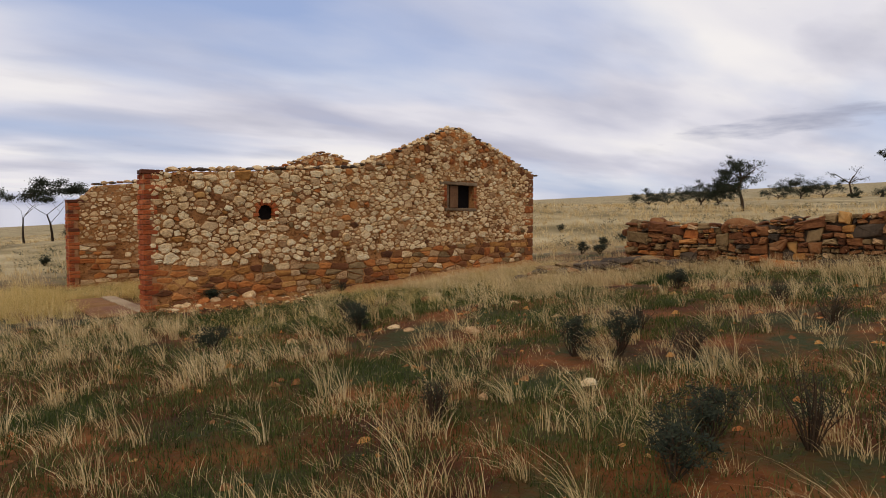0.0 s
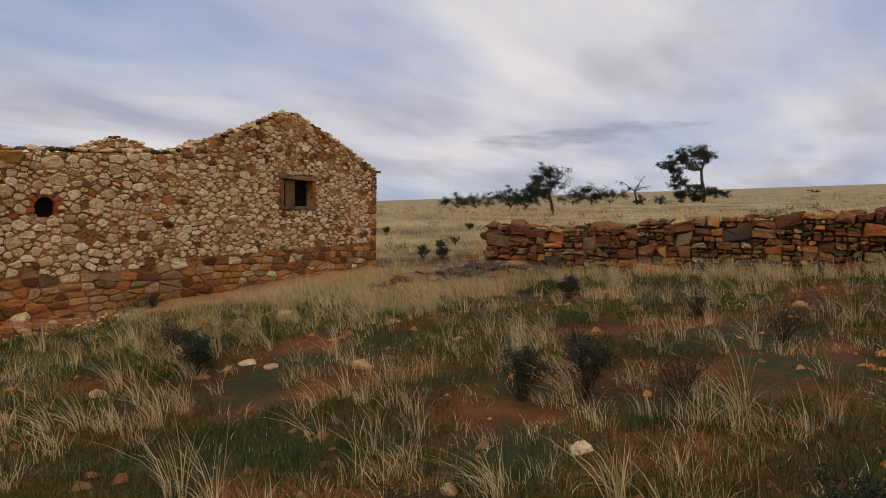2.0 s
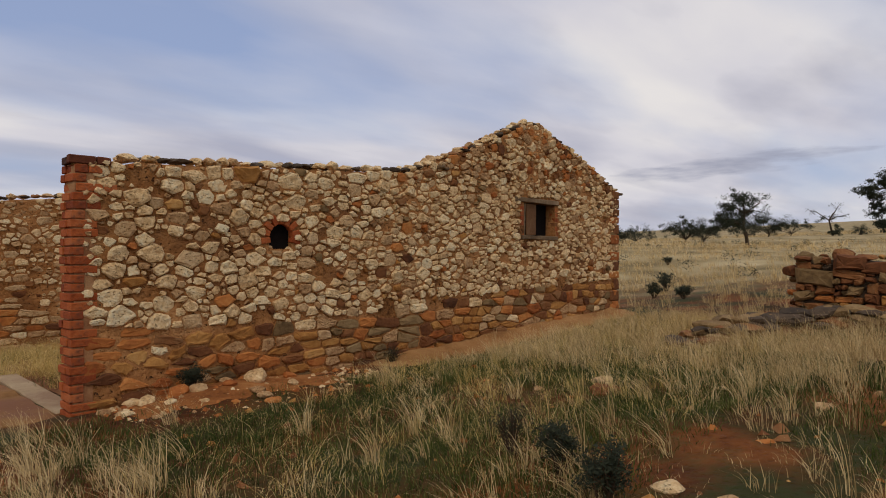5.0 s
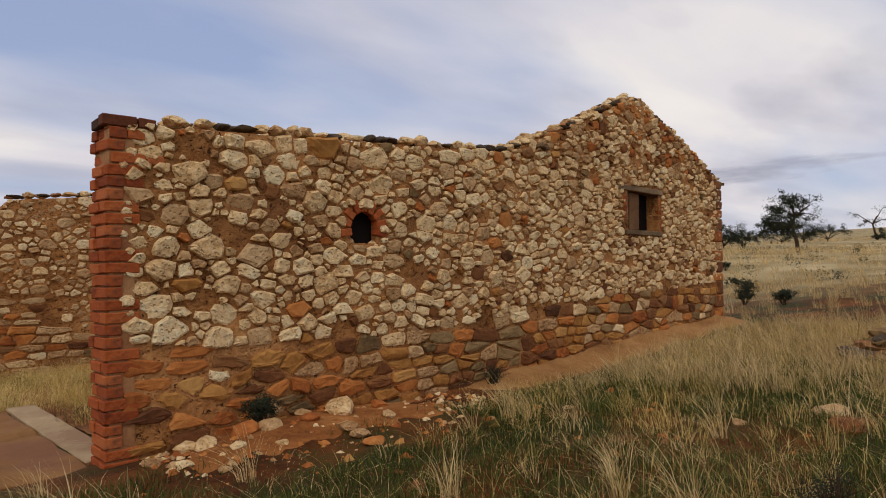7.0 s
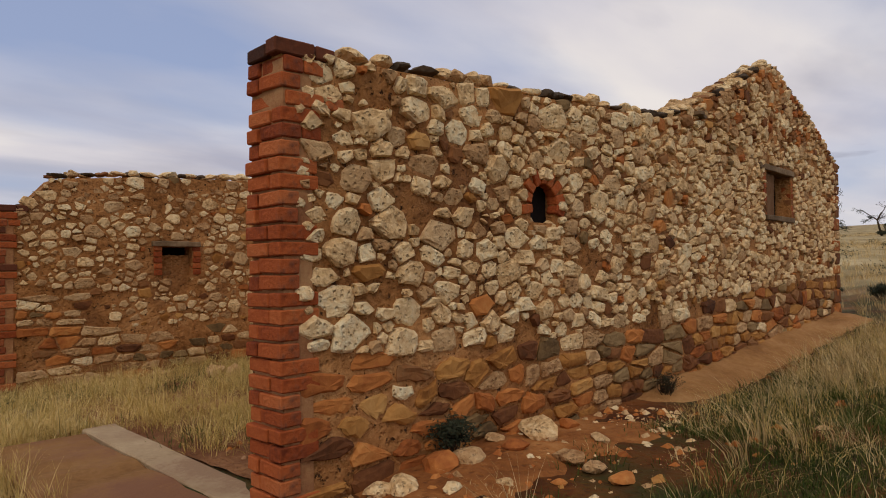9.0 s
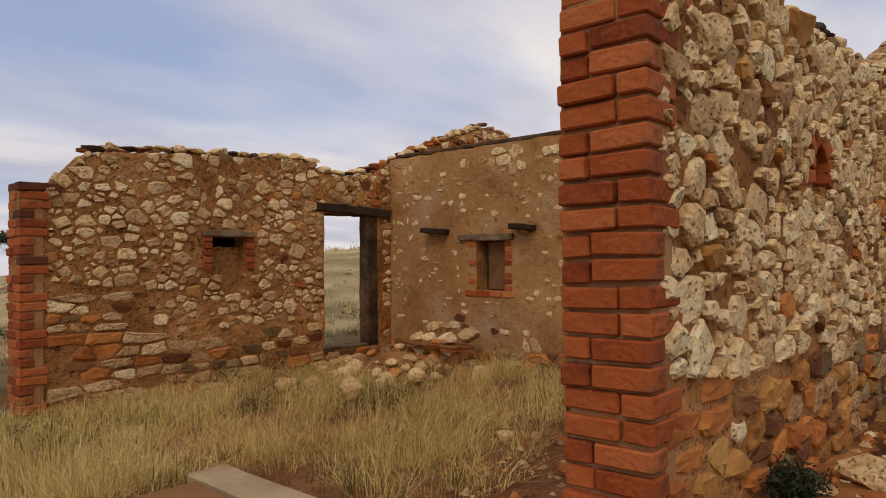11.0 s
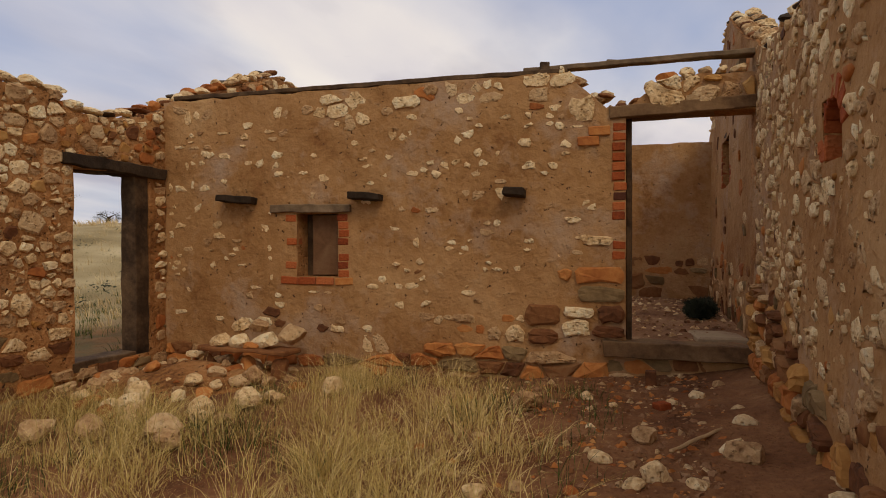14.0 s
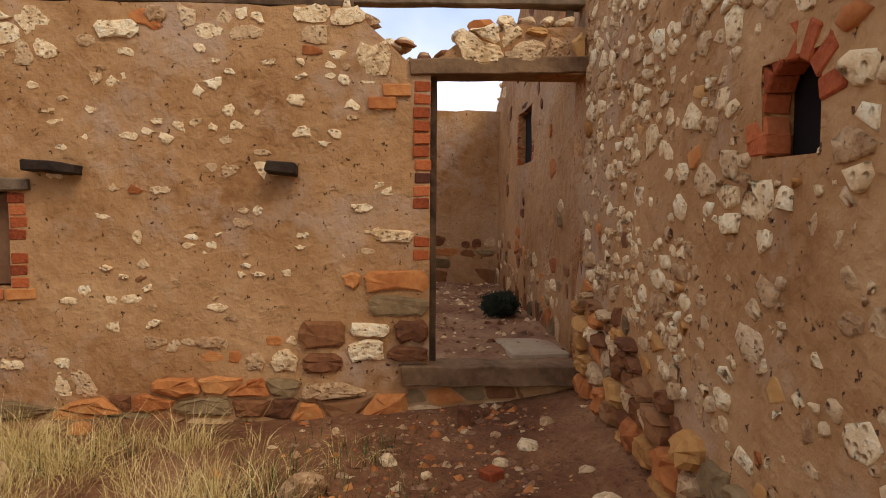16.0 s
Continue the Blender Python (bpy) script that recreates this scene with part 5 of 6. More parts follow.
for k, (x, y, s) in enumerate(ROOM):
    mat = (TAN, LIME, LIME, TAN, LIME, ORANGE)[k % 6]
    loose(x, y, s * 1.15, mat, 180 + k, "pale fallen stone on the bare earth floor" if mat is not ORANGE else "rusty fallen stone on the bare earth floor", "fallen stones in the open room", flat=0.72)
plank = timber("loose_stick", (0.85, 0.028, 0.02), (6.75, 14.02, ground_z(6.75, 14.02) + 0.045), STICK, None, (2, 1, -28), 33, 6, 0.008)
tagged(plank, "thin weathered stick lying on the earth floor", "stick")
half = brick(None, (8.47, 14.33, ground_z(8.47, 14.33) + 0.07), (0.10, 0.09, 0.15), BROWN, rb, "broken_brick", 6)
tagged(half, "broken brown brick standing under the sill", "brick")
half = brick(None, (7.55, 14.25, ground_z(7.55, 14.25) + 0.03), (0.11, 0.10, 0.07), BRICK, rb, "broken_brick", 6, 30)
tagged(half, "broken red brick lying on the earth floor", "brick")

patch_slab = new("threshold_patch", bevelled(0.62, 0.46, 0.10, 0.02, 0.02, 9, 3, [CEMENT], "threshold_patch"))
patch_slab.matrix_basis = pose(9.42, 13.72, -0.15, 1, 2, 6)
tagged(patch_slab, "broken pale mortar patch behind the door sill", "mortar patch")

# heap of fallen masonry in the corner by the back doorway
rh = random.Random(21)
hv, hf = [], []
for i in range(25):
    for j in range(25):
        u, v = i / 24 * 2 - 1, j / 24 * 2 - 1
        x, y = 8.0 + 1.0 * u, 18.75 + 1.15 * v
        r = max(0.0, 1 - math.hypot(u, v))
        hv.append((x, y, ground_z(x, y) - 0.06 + 0.30 * r ** 0.8 + 0.03 * noise.noise(Vector((x * 5, y * 5, 2)))))
        if i < 24 and j < 24:
            hf.append([i * 25 + j, (i + 1) * 25 + j, (i + 1) * 25 + j + 1, i * 25 + j + 1])
heap = tagged(new("earth_mound", mesh_of("earth_mound", hv, hf, [MORTAR])), "low heap of fallen earth mortar in the corner", "rubble")


def heap_z(x, y):
    r = max(0.0, 1 - math.hypot((x - 8.0) / 1.0, (y - 18.75) / 1.15))
    return ground_z(x, y) - 0.06 + 0.30 * r ** 0.8


for k in range(70):
    a, d = rh.uniform(0, 6.28), math.sqrt(rh.random())
    x, y = min(8.72, 8.0 + 0.95 * d * math.cos(a)), min(19.55, 18.6 + 1.2 * d * math.sin(a))
    s = rh.choice((0.08, 0.11, 0.14, 0.18, 0.24))
    loose(x, y, s, rh.choice([LIME, TAN, TAN, ORANGE]), 300 + k, "fallen stone on the corner rubble heap", "stones of the rubble heap", heap_z(x, y), 0.6, "rubble_stone")
for k in range(26):
    x, y = rh.uniform(6.0, 7.9), rh.uniform(16.9, 18.9)
    if y < 17.0 + 0.35 * abs(x - 6.9):
        continue
    s = rh.choice((0.14, 0.18, 0.24, 0.30))
    loose(x, y, s, rh.choice([LIME, LIME, TAN, TAN]), 520 + k, "pale fallen stone lying in the long grass", "fallen stones in the open room", ground_z(x, y) + 0.05, 0.72)
slab = new("stone_slab", bevelled(0.42, 0.95, 0.045, 0.012, 0.025, 5, 8, [BROWN], "stone_slab"))
slab.matrix_basis = pose(8.28, 18.20, -0.27, 2, 3, 4)
for k, (yy, hh) in enumerate(((18.62, 0.34), (18.16, 0.32), (17.8, 0.34))):
    loose(8.2, yy, 0.24, (BROWN, ORANGE, BROWN)[k], 450 + k, "upright brown stone propping the slab", "props of the slab", ground_z(8.2, yy) + 0.02, 1.3, "prop_stone")
tagged(slab, "flat grey stone slab propped on the rubble heap", "stone slab")
for k, (x, y, z, s, m) in enumerate(((8.2, 18.50, -0.24, .30, LIME), (8.22, 18.26, -0.24, .30, LIME), (8.3, 18.02, -0.23, .32, LIME), (8.42, 18.36, -0.10, .26, LIME), (8.52, 17.86, -0.20, .40, TAN), (8.18, 18.12, -0.26, .20, ORANGE), (8.36, 18.16, -0.09, .26, TAN), (8.15, 18.75, -0.36, .2, LIME), (8.10, 18.25, -0.50, .24, ORANGE), (8.15, 18.0, -0.52, .2, BROWN))):
    loose(x, y, s, m, 400 + k, "pale stone stacked on the propped slab" if m is LIME else "brown stone stacked about the propped slab", "stones on the slab", z, 0.62, "stacked_stone")


# ---- grass ----
def blades(roots, heights, leans, widths, bends, mat, name, segs=3):
    """Curved tapering blades in one mesh. roots (N, 3), leans (N, 2): how far the tip leans out, in heights."""
    n = len(roots)
    ang = np.random.uniform(0, 2 * np.pi, n)
    side = np.stack([np.cos(ang), np.sin(ang), np.zeros(n)], 1) * widths[:, None] / 2
    rings = []
    for k in range(segs + 1):
        s = k / segs
        c = roots.copy()
        c[:, :2] += leans * (heights * s ** bends)[:, None]
        drop = 1 - 0.35 * np.clip(np.linalg.norm(leans, axis=1), 0, 1.2) * s
        c[:, 2] += heights * s * drop
        if k < segs:
            w = side * (1 - 0.75 * s)
            rings += [c - w, c + w]
        else:
            rings.append(c)
    per = len(rings)
    verts = np.stack(rings, 1).reshape(-1, 3)
    tri = []
    for k in range(segs - 1):
        a = 2 * k
        tri += [(a, a + 1, a + 3), (a, a + 3, a + 2)]
    tri.append((2 * segs - 2, 2 * segs - 1, 2 * segs))
    tris = (np.arange(n)[:, None, None] * per + np.array(tri)[None]).reshape(-1, 3)
    return new(name, tri_mesh(name, verts, tris, mat))


RIDGE = [ridge_line(k / 14) for k in range(15)]


def blocked(x, y):
    if END_X - 0.1 < x < SIDE_OUT + 0.1 and (FRONT_OUT - 0.06 < y < FRONT_IN + 0.05 or BACK_IN - 0.05 < y < BACK_OUT + 0.06):
        return True
    if x > CROSS_A - 0.06 and x < SIDE_OUT + 0.1 and FRONT_OUT < y < BACK_OUT:
        return True
    if 3.06 + 0.12 * noise.noise(Vector((0, y * 2.5, 0))) < x < 4.06 and 13.1 < y < 16.2:
        return True
    if 9.8 < x < 13.8 and 7.3 < y < 10.3 and any(math.hypot(x - rx_ - 0.05, y - ry_ + 0.05) < 0.42 for rx_, ry_ in RIDGE):
        return True
    return YW_X - 0.1 < x < YW_X + 0.7 and y < 9.9


rg = random.Random(31)


def sow(count, box, height, per, spread_r, lean, chance, name, label, mat, width=(0.003, 0.006), wind=(-0.20, 0.17), segs=3):
    """Tufts scattered in a box of the plan, thinned by chance(x, y)."""
    R, H, Ln, W, B = [], [], [], [], []
    for _ in range(count):
        x, y = rg.uniform(box[0], box[1]), rg.uniform(box[2], box[3])
        if blocked(x, y) or rg.random() > chance(x, y):
            continue
        z, h0 = ground_z(x, y) - 0.015, rg.uniform(*height)
        n = int(rg.uniform(*per))
        tw = rg.uniform(0.3, 1.7)
        for _ in range(n):
            a, d = rg.uniform(0, 6.283), spread_r * math.sqrt(rg.random())
            R.append((x + d * math.cos(a), y + d * math.sin(a), z))
            H.append(h0 * rg.uniform(0.45, 1.1))
            out = rg.uniform(0.05, lean)
            a += rg.gauss(0, 0.9)
            Ln.append((out * math.cos(a) + wind[0] * tw, out * math.sin(a) + wind[1] * tw))
            W.append(rg.uniform(*width))
            B.append(rg.uniform(1.4, 2.4))
    ob = blades(np.array(R), np.array(H), np.array(Ln), np.array(W), np.array(B), mat, name, segs)
    return tagged(ob, label, "grass", kind="stuff")


def patch(x, y, s=0.55, o=0.0):
    return 0.5 + 0.9 * noise.noise(Vector((x * s + o, y * s, o)))


def field_chance(x, y):
    bare = 4.0 < x < 6.6 and 11.6 < y < 13.1
    near = 0.6 if y < 6.5 else (0.34 if 3.6 < x < 8.6 and y > 8.6 else 1.0)
    return 0.05 if bare else near * min(1, max(0.10, 1.25 * max(0.0, patch(x, y, 0.8)) ** 1.7))


sow(1500, (-5, 13.0, 0.6, 12.2), (0.28, 0.60), (12, 40), 0.06, 0.85, lambda x, y: 0.9 * field_chance(x, y), "tall_dry_grass", "tall pale straw tussocks bent by the wind", STRAW, (0.0035, 0.0065), (-0.36, 0.30), 4)
sow(5200, (-5, 13.3, -1.0, 12.45), (0.12, 0.36), (10, 30), 0.09, 0.9, field_chance, "dry_grass", "pale straw grass leaning in the wind", STRAW, (0.003, 0.006))
sow(1150, (0.2, 3.25, 13.9, 20), (0.2, 0.46), (20, 40), 0.1, 0.8, lambda x, y: 0.85 if y > 14.5 else 0.45, "end_grass", "dry yellowing grass beside the concrete apron", GOLD, (0.0025, 0.005))
sow(850, (6.6, 13.4, 8.6, 12.45), (0.16, 0.36), (16, 34), 0.1, 0.8, lambda x, y: (0.8 if x > 9.4 else 0.22) if y > 11.2 - 0.2 * (x - 7) else 0.25, "wall_grass", "dry yellowing grass along the foot of the wall", GOLD, (0.0025, 0.005))
sow(820, (4.25, 8.55, 14.9, 19.5), (0.18, 0.46), (20, 52), 0.13, 1.5, lambda x, y: min(1.0, 0.12 + 1.1 * patch(x, y, 1.4, 9)) if y > 15.2 + 0.25 * noise.noise(Vector((x * 2, 0, 0))) + max(0, x - 7.4) * 0.9 and not (x > 7.0 and y > 17.4) else 0.03, "room_grass", "long yellowing grass filling the open room", GOLD, (0.003, 0.0055), (0.05, -0.05))
sow(900, (8.2, 13.4, 7.2, 12.3), (0.2, 0.44), (16, 38), 0.10, 0.9, lambda x, y: min(1.0, max(0.2, 0.3 + patch(x, y, 0.9, 33))), "straw_grass", "dense tangled straw grass before the fallen ridge", STRAW, (0.003, 0.006), (-0.25, 0.1))
sow(1000, (-9, 3.7, 9, 34), (0.2, 0.45), (16, 32), 0.09, 0.5, lambda x, y: min(1, max(0.2, patch(x, y, 0.4, 4) + 0.25)), "outer_grass", "dry straw grass beside the open end", STRAW, (0.003, 0.006))
sow(900, (13.5, 24, -6, 22), (0.2, 0.45), (14, 28), 0.1, 0.5, lambda x, y: min(1, max(0.25, patch(x, y, 0.4, 4) + 0.25)), "yard_grass", "dry straw grass beyond the yard wall", STRAW, (0.004, 0.008))
sow(420, (12.3, 13.5, -3, 9.8), (0.2, 0.42), (18, 34), 0.09, 0.5, lambda x, y: 0.9, "wall_foot_grass", "dry straw grass at the foot of the yard wall", STRAW, (0.003, 0.006))


sow(420, (3.2, 4.7, 16.15, 20.0), (0.14, 0.38), (20, 42), 0.12, 1.6, lambda x, y: min(1.0, 0.2 + patch(x, y, 1.3, 19)), "end_grass", "long yellowing grass over the open end of the room", GOLD, (0.003, 0.0055), (0.05, -0.05))
sow(260, (4.2, 6.6, 14.5, 16.2), (0.16, 0.42), (16, 38), 0.12, 1.7, lambda x, y: min(1.0, 0.15 + patch(x, y, 1.6, 29)) if y > 14.55 + 0.30 * max(0.0, x - 4.9) + 0.2 * noise.noise(Vector((x * 3, 1, 0))) else 0.05, "room_grass", "long yellowing grass beside the threshold strip", GOLD, (0.003, 0.0055), (0.05, -0.05))


def ring_chance(lo, hi):
    return lambda x, y: (1.0 if lo < math.hypot(x - 7, y - 9) < hi and x + y > 4 else 0.0) * min(1, max(0.3, patch(x, y, 0.12, 7) + 0.2))


sow(16000, (-22, 44, -10, 50), (0.22, 0.45), (7, 13), 0.14, 0.6, ring_chance(15, 40), "grassland", "dry grassland around the ruin", STRAW, (0.010, 0.02), segs=2)
sow(22000, (-45, 125, -20, 120), (0.25, 0.5), (5, 8), 0.35, 0.6, ring_chance(38, 118), "far_grassland", "distant dry grassland", STRAW, (0.03, 0.06), segs=2)


def green_chance(x, y):
    if 4.0 < x < 6.6 and 11.6 < y < 13.1:
        return 0.05
    return max(0.0, min(1.0, (patch(x, y, 0.7, 2.5) - 0.10) * 2.2))


sow(27000, (-4, 13.2, -1.0, 12.5), (0.05, 0.17), (12, 20), 0.15, 0.9, green_chance, "green_grass", "short green grass in patches on red earth", GREEN, (0.004, 0.008), (0, 0), 2)
sow(1100, (3.4, 8.3, 14.6, 19.2), (0.12, 0.34), (8, 16), 0.15, 0.8, lambda x, y: max(0.0, patch(x, y, 0.9, 6) - 0.3), "room_green_grass", "green grass among the straw in the room", GREEN, (0.004, 0.007), (0, 0), 2)
sow(2600, (5, 22, 20.2, 40), (0.10, 0.28), (10, 16), 0.16, 0.8, lambda x, y: 0.8, "green_meadow", "green grass behind the ruin", GREEN, (0.006, 0.012), (0, 0), 2)
sow(420, (3.4, 10.5, 8.0, 12.5), (0.16, 0.40), (6, 16), 0.12, 1.9, lambda x, y: 0.05 if x < 6.6 and y > 11.6 else 0.8, "tangled_stalks", "thin tangled dead stalks over low green cover", GOLD, (0.002, 0.004), (0.1, 0.1))
sow(6000, (3.4, 10.5, 7.8, 12.4), (0.04, 0.13), (10, 18), 0.12, 1.0, lambda x, y: 0.05 if x < 6.6 and y > 11.6 else max(0.25, min(1.0, 2 * patch(x, y, 0.9, 21) - 0.3)), "low_green_cover", "low dark green weeds on red earth before the wall", GREEN, (0.004, 0.009), (0, 0), 2)
sow(6500, (-5, 13, -1, 12.6), (0.04, 0.14), (8, 14), 0.15, 0.9, lambda x, y: max(0.0, patch(x, y, 0.9, 12) - 0.3), "straw_litter", "flattened straw litter on red earth", STRAW, (0.003, 0.006), (0.5, 0.3), 2)


# ---- shrubs ----
def tube(path, radii, sides=5):
    verts, faces = [], []
    for k, (p, r) in enumerate(zip(path, radii)):
        d = (path[min(k + 1, len(path) - 1)] - path[max(k - 1, 0)]).normalized()
        a = d.orthogonal().normalized()
        b = d.cross(a)
        verts += [p + (a * math.cos(6.283 * s / sides) + b * math.sin(6.283 * s / sides)) * r for s in range(sides)]
    for k in range(len(path) - 1):
        for s in range(sides):
            t = (s + 1) % sides
            faces.append([k * sides + s, k * sides + t, (k + 1) * sides + t, (k + 1) * sides + s])
    return verts, faces


def gather(pieces):
    verts, faces = [], []
    for v, f in pieces:
        o = len(verts)
        verts += v
        faces += [[k + o for k in q] for q in f]
    return verts, faces


def leaf_cloud(points, size, r, per):
    verts, faces = [], []
    for p, s in points:
        for _ in range(per):
            c = p + Vector((r.gauss(0, 1), r.gauss(0, 1), r.gauss(0, 0.7))) * s
            a = Vector((r.gauss(0, 1), r.gauss(0, 1), r.gauss(0, 1))).normalized() * size * r.uniform(0.6, 1.4)
            b = a.orthogonal().normalized() * size * 0.32
            o = len(verts)
            verts += [c - a, c + b, c + a, c - b]
            faces.append([o, o + 1, o + 2, o + 3])
    return verts, faces


def shrub(x, y, h, w, leafy, seed, label, group="dark low shrubs in the grass", z=None, dense=1):
    r = random.Random(seed)
    root = tagged(new("shrub"), label, "shrub", group=group)
    root.matrix_basis = pose(x, y, ground_z(x, y) - 0.01 if z is None else z)
    stems, tips = [], []
    for _ in range(16 if leafy else 22):
        a, lean = r.uniform(0, 6.28), r.uniform(0.1, 1.0)
        top = Vector((w * 0.5 * lean * math.cos(a), w * 0.5 * lean * math.sin(a), h * r.uniform(0.55, 1.0)))
        mid = top * 0.5 + Vector((r.gauss(0, 0.02), r.gauss(0, 0.02), 0))
        stems.append(tube([Vector((0.02 * math.cos(a), 0.02 * math.sin(a), 0)), mid, top], [0.006, 0.0045, 0.002], 4))
        for _ in range(3):
            f = r.uniform(0.4, 0.95)
            side = top * f + Vector((r.gauss(0, 0.05), r.gauss(0, 0.05), r.uniform(0.02, 0.08)))
            stems.append(tube([top * f * 0.96, side], [0.003, 0.0015], 3))
            tips.append((side, 0.025))
        tips.append((top, 0.03))
    part("branchwork", mesh_of("branchwork", *gather(stems), [TWIG]), root)
    if dense > 5:
        tips = []
        for _ in range(70):
            q = Vector((r.gauss(0, 1), r.gauss(0, 1), r.gauss(0, 1))).normalized() * r.uniform(0.5, 1.0)
            tips.append((Vector((q.x * w * 0.42, q.y * w * 0.42, h * (0.5 + 0.42 * q.z))), 0.03))
    v, f = leaf_cloud(tips, 0.017 if leafy else 0.010, r, dense * (24 if leafy else 9))
    part("foliage", mesh_of("foliage", v, f, [LEAF]), root)
    return root


SHRUBS = ((3.15, 8.07, .34, .4, 1), (5.0, 7.7, .36, .3, 1), (5.6, 4.5, .42, .36, 1), (5.75, 4.05, .46, .4, 1), (5.96, 3.4, .42, .5, 0), (3.25, 3.85, .38, .26, 0), (4.1, 2.2, .42, .5, 1), (4.4, 1.7, .55, .5, 0),
          (3.55, 2.1, .35, .5, 1), (9.3, 4.05, .32, .4, 0), (5.43, 8.7, .36, .26, 0), (5.3, 8.2, .34, .26, 1), (10.2, 6.1, .34, .42, 1), (5.0, 12.98, .26, .24, 1), (7.9, 12.95, .24, .26, 0), (6.9, 4.6, .3, .36, 0), (8.2, 3.0, .36, .5, 0), (4.6, 1.2, .4, .5, 0))
for k, (x, y, h, w, leafy) in enumerate(SHRUBS):
    shrub(x, y, h, w, leafy, 700 + k, "small dark leafy shrub among dry grass" if leafy else "bare twiggy dark shrub among dry grass")
shrub(10.95, 13.78, 0.27, 0.38, 1, 740, "dark green shrub growing from the rubble floor", "", -0.14, 10)
for k, (x, y) in enumerate(((17.4, 13.2), (27, 23), (20, 15), (24, 17), (19, 10.5), (22, 12), (30, 20), (17.8, 14.2), (26, 12), (3, 28), (5, 31), (6.5, 27), (2, 34))):
    shrub(x, y, 0.34 + 0.07 * (k % 3), 0.5, 1, 760 + k, "dark bush standing in the open grassland", "bushes in the grassland", None, 2)


rs = random.Random(55)
dots = []
while len(dots) < 420:
    a, d = rs.uniform(-10, 100), 16 + 95 * rs.random() ** 1.3
    x, y = 7 + d * math.cos(radians(a)), 9 + d * math.sin(radians(a))
    if 12 < x < 15 and y < 10:
        continue
    dots.append((Vector((x, y, ground_z(x, y) + 0.12)), 0.10 + 0.12 * rs.random()))
tagged(new("scrub", mesh_of("scrub", *leaf_cloud(dots, 0.06, rs, 34), [LEAF])), "scattered dark low scrub over the grassland", "scrub", kind="stuff")


# ---- trees ----
def tree(x, y, h, w, seed, kind, label):
    """A wind-bent dryland tree: trunk, forking limbs and loose leaf clumps."""
    r = random.Random(seed)
    root = tagged(new("tree"), label, "tree", group="trees on the plain")
    root.matrix_basis = pose(x, y, ground_z(x, y) + bump_noise(x, y, 0.03, min(1.0, math.hypot(x - 7, y - 9) / 60) * 0.5) - 0.05)
    limbs, tips = [], []

    def grow(p, d, length, rad, depth):
        pts, radii = [p], [rad]
        for k in range(3):
            d = (d + Vector((r.gauss(0, 0.16), r.gauss(0, 0.16), r.gauss(0.02, 0.10)))).normalized()
            p = p + d * length / 3
            pts.append(p)
            radii.append(rad * (1 - 0.18 * (k + 1)))
        limbs.append(tube(pts, radii, 6 if depth == 0 else 4))
        if depth >= 2 or (depth == 1 and kind in ("tree", "bent")):
            tips.append((p, 1.0))
        if depth >= 3:
            return
        for _ in range(r.choice((2, 3, 3)) if depth else (4 if kind == "bush" else 3)):
            a = r.uniform(0, 6.283)
            flat = {"umbrella": 0.9, "bush": 1.0}.get(kind, 0.75)
            nd = (d * 0.55 + Vector((math.cos(a) * flat, math.sin(a) * flat, 0.45 if kind != "umbrella" else 0.35))).normalized()
            grow(pts[-1 - r.choice((0, 0, 1))], nd, length * (r.uniform(0.7, 1.05) if kind in ("tree", "bent", "bare") else r.uniform(0.55, 0.8)), radii[-1] * 0.7, depth + 1)

    trunk = {"bush": 0.10, "umbrella": 0.42}.get(kind, 0.22) * h
    grow(Vector((0, 0, 0)), Vector((r.uniform(-0.2, 0.2), r.uniform(-0.2, 0.2), 1)).normalized(), trunk, 0.020 * h * (0.8 if kind == "umbrella" else 1), 0)
    zs = max(t[0].z for t in tips) or 1
    ws = max(math.hypot(t[0].x, t[0].y) for t in tips) or 1
    v, f = gather(limbs)
    fit_m = Matrix.Diagonal((w / 2 / ws, w / 2 / ws, 0.94 * h / zs, 1))
    v = [fit_m @ p for p in v]
    tips = [(fit_m @ p, s) for p, s in tips]
    if kind == "umbrella":
        tips = [(Vector((p.x, p.y, max(p.z, 0.74 * h))), s) for p, s in tips]
    part("trunk", mesh_of("trunk", v, f, [BARK]), root)
    if kind == "bare":
        points, per = [(p, 0.05 * h) for p, s in tips if r.random() < 0.5], 14
    else:
        points, per = [(p, (0.05 if kind == "umbrella" else 0.05) * h) for p, s in tips], 110
    if kind == "bush":
        points, per = [], 130
        for _ in range(34):
            a, q = r.uniform(0, 6.283), math.sqrt(r.random())
            points.append((Vector((0.42 * w * q * math.cos(a), 0.42 * w * q * math.sin(a), h * r.uniform(0.15, 0.86) * (1 - 0.45 * q * q))), 0.085 * h))
    if points:
        lv, lf = leaf_cloud(points, 0.024 * h, r, per)
        if kind == "umbrella":
            lv = [Vector((q.x, q.y, 0.8 * h + (q.z - 0.8 * h) * 0.7)) for q in lv]
        part("crown", mesh_of("crown", lv, lf, [LEAF]), root)
    return root


def polar(ex, ey, deg, dist):
    return ex + dist * math.cos(radians(deg)), ey + dist * math.sin(radians(deg))


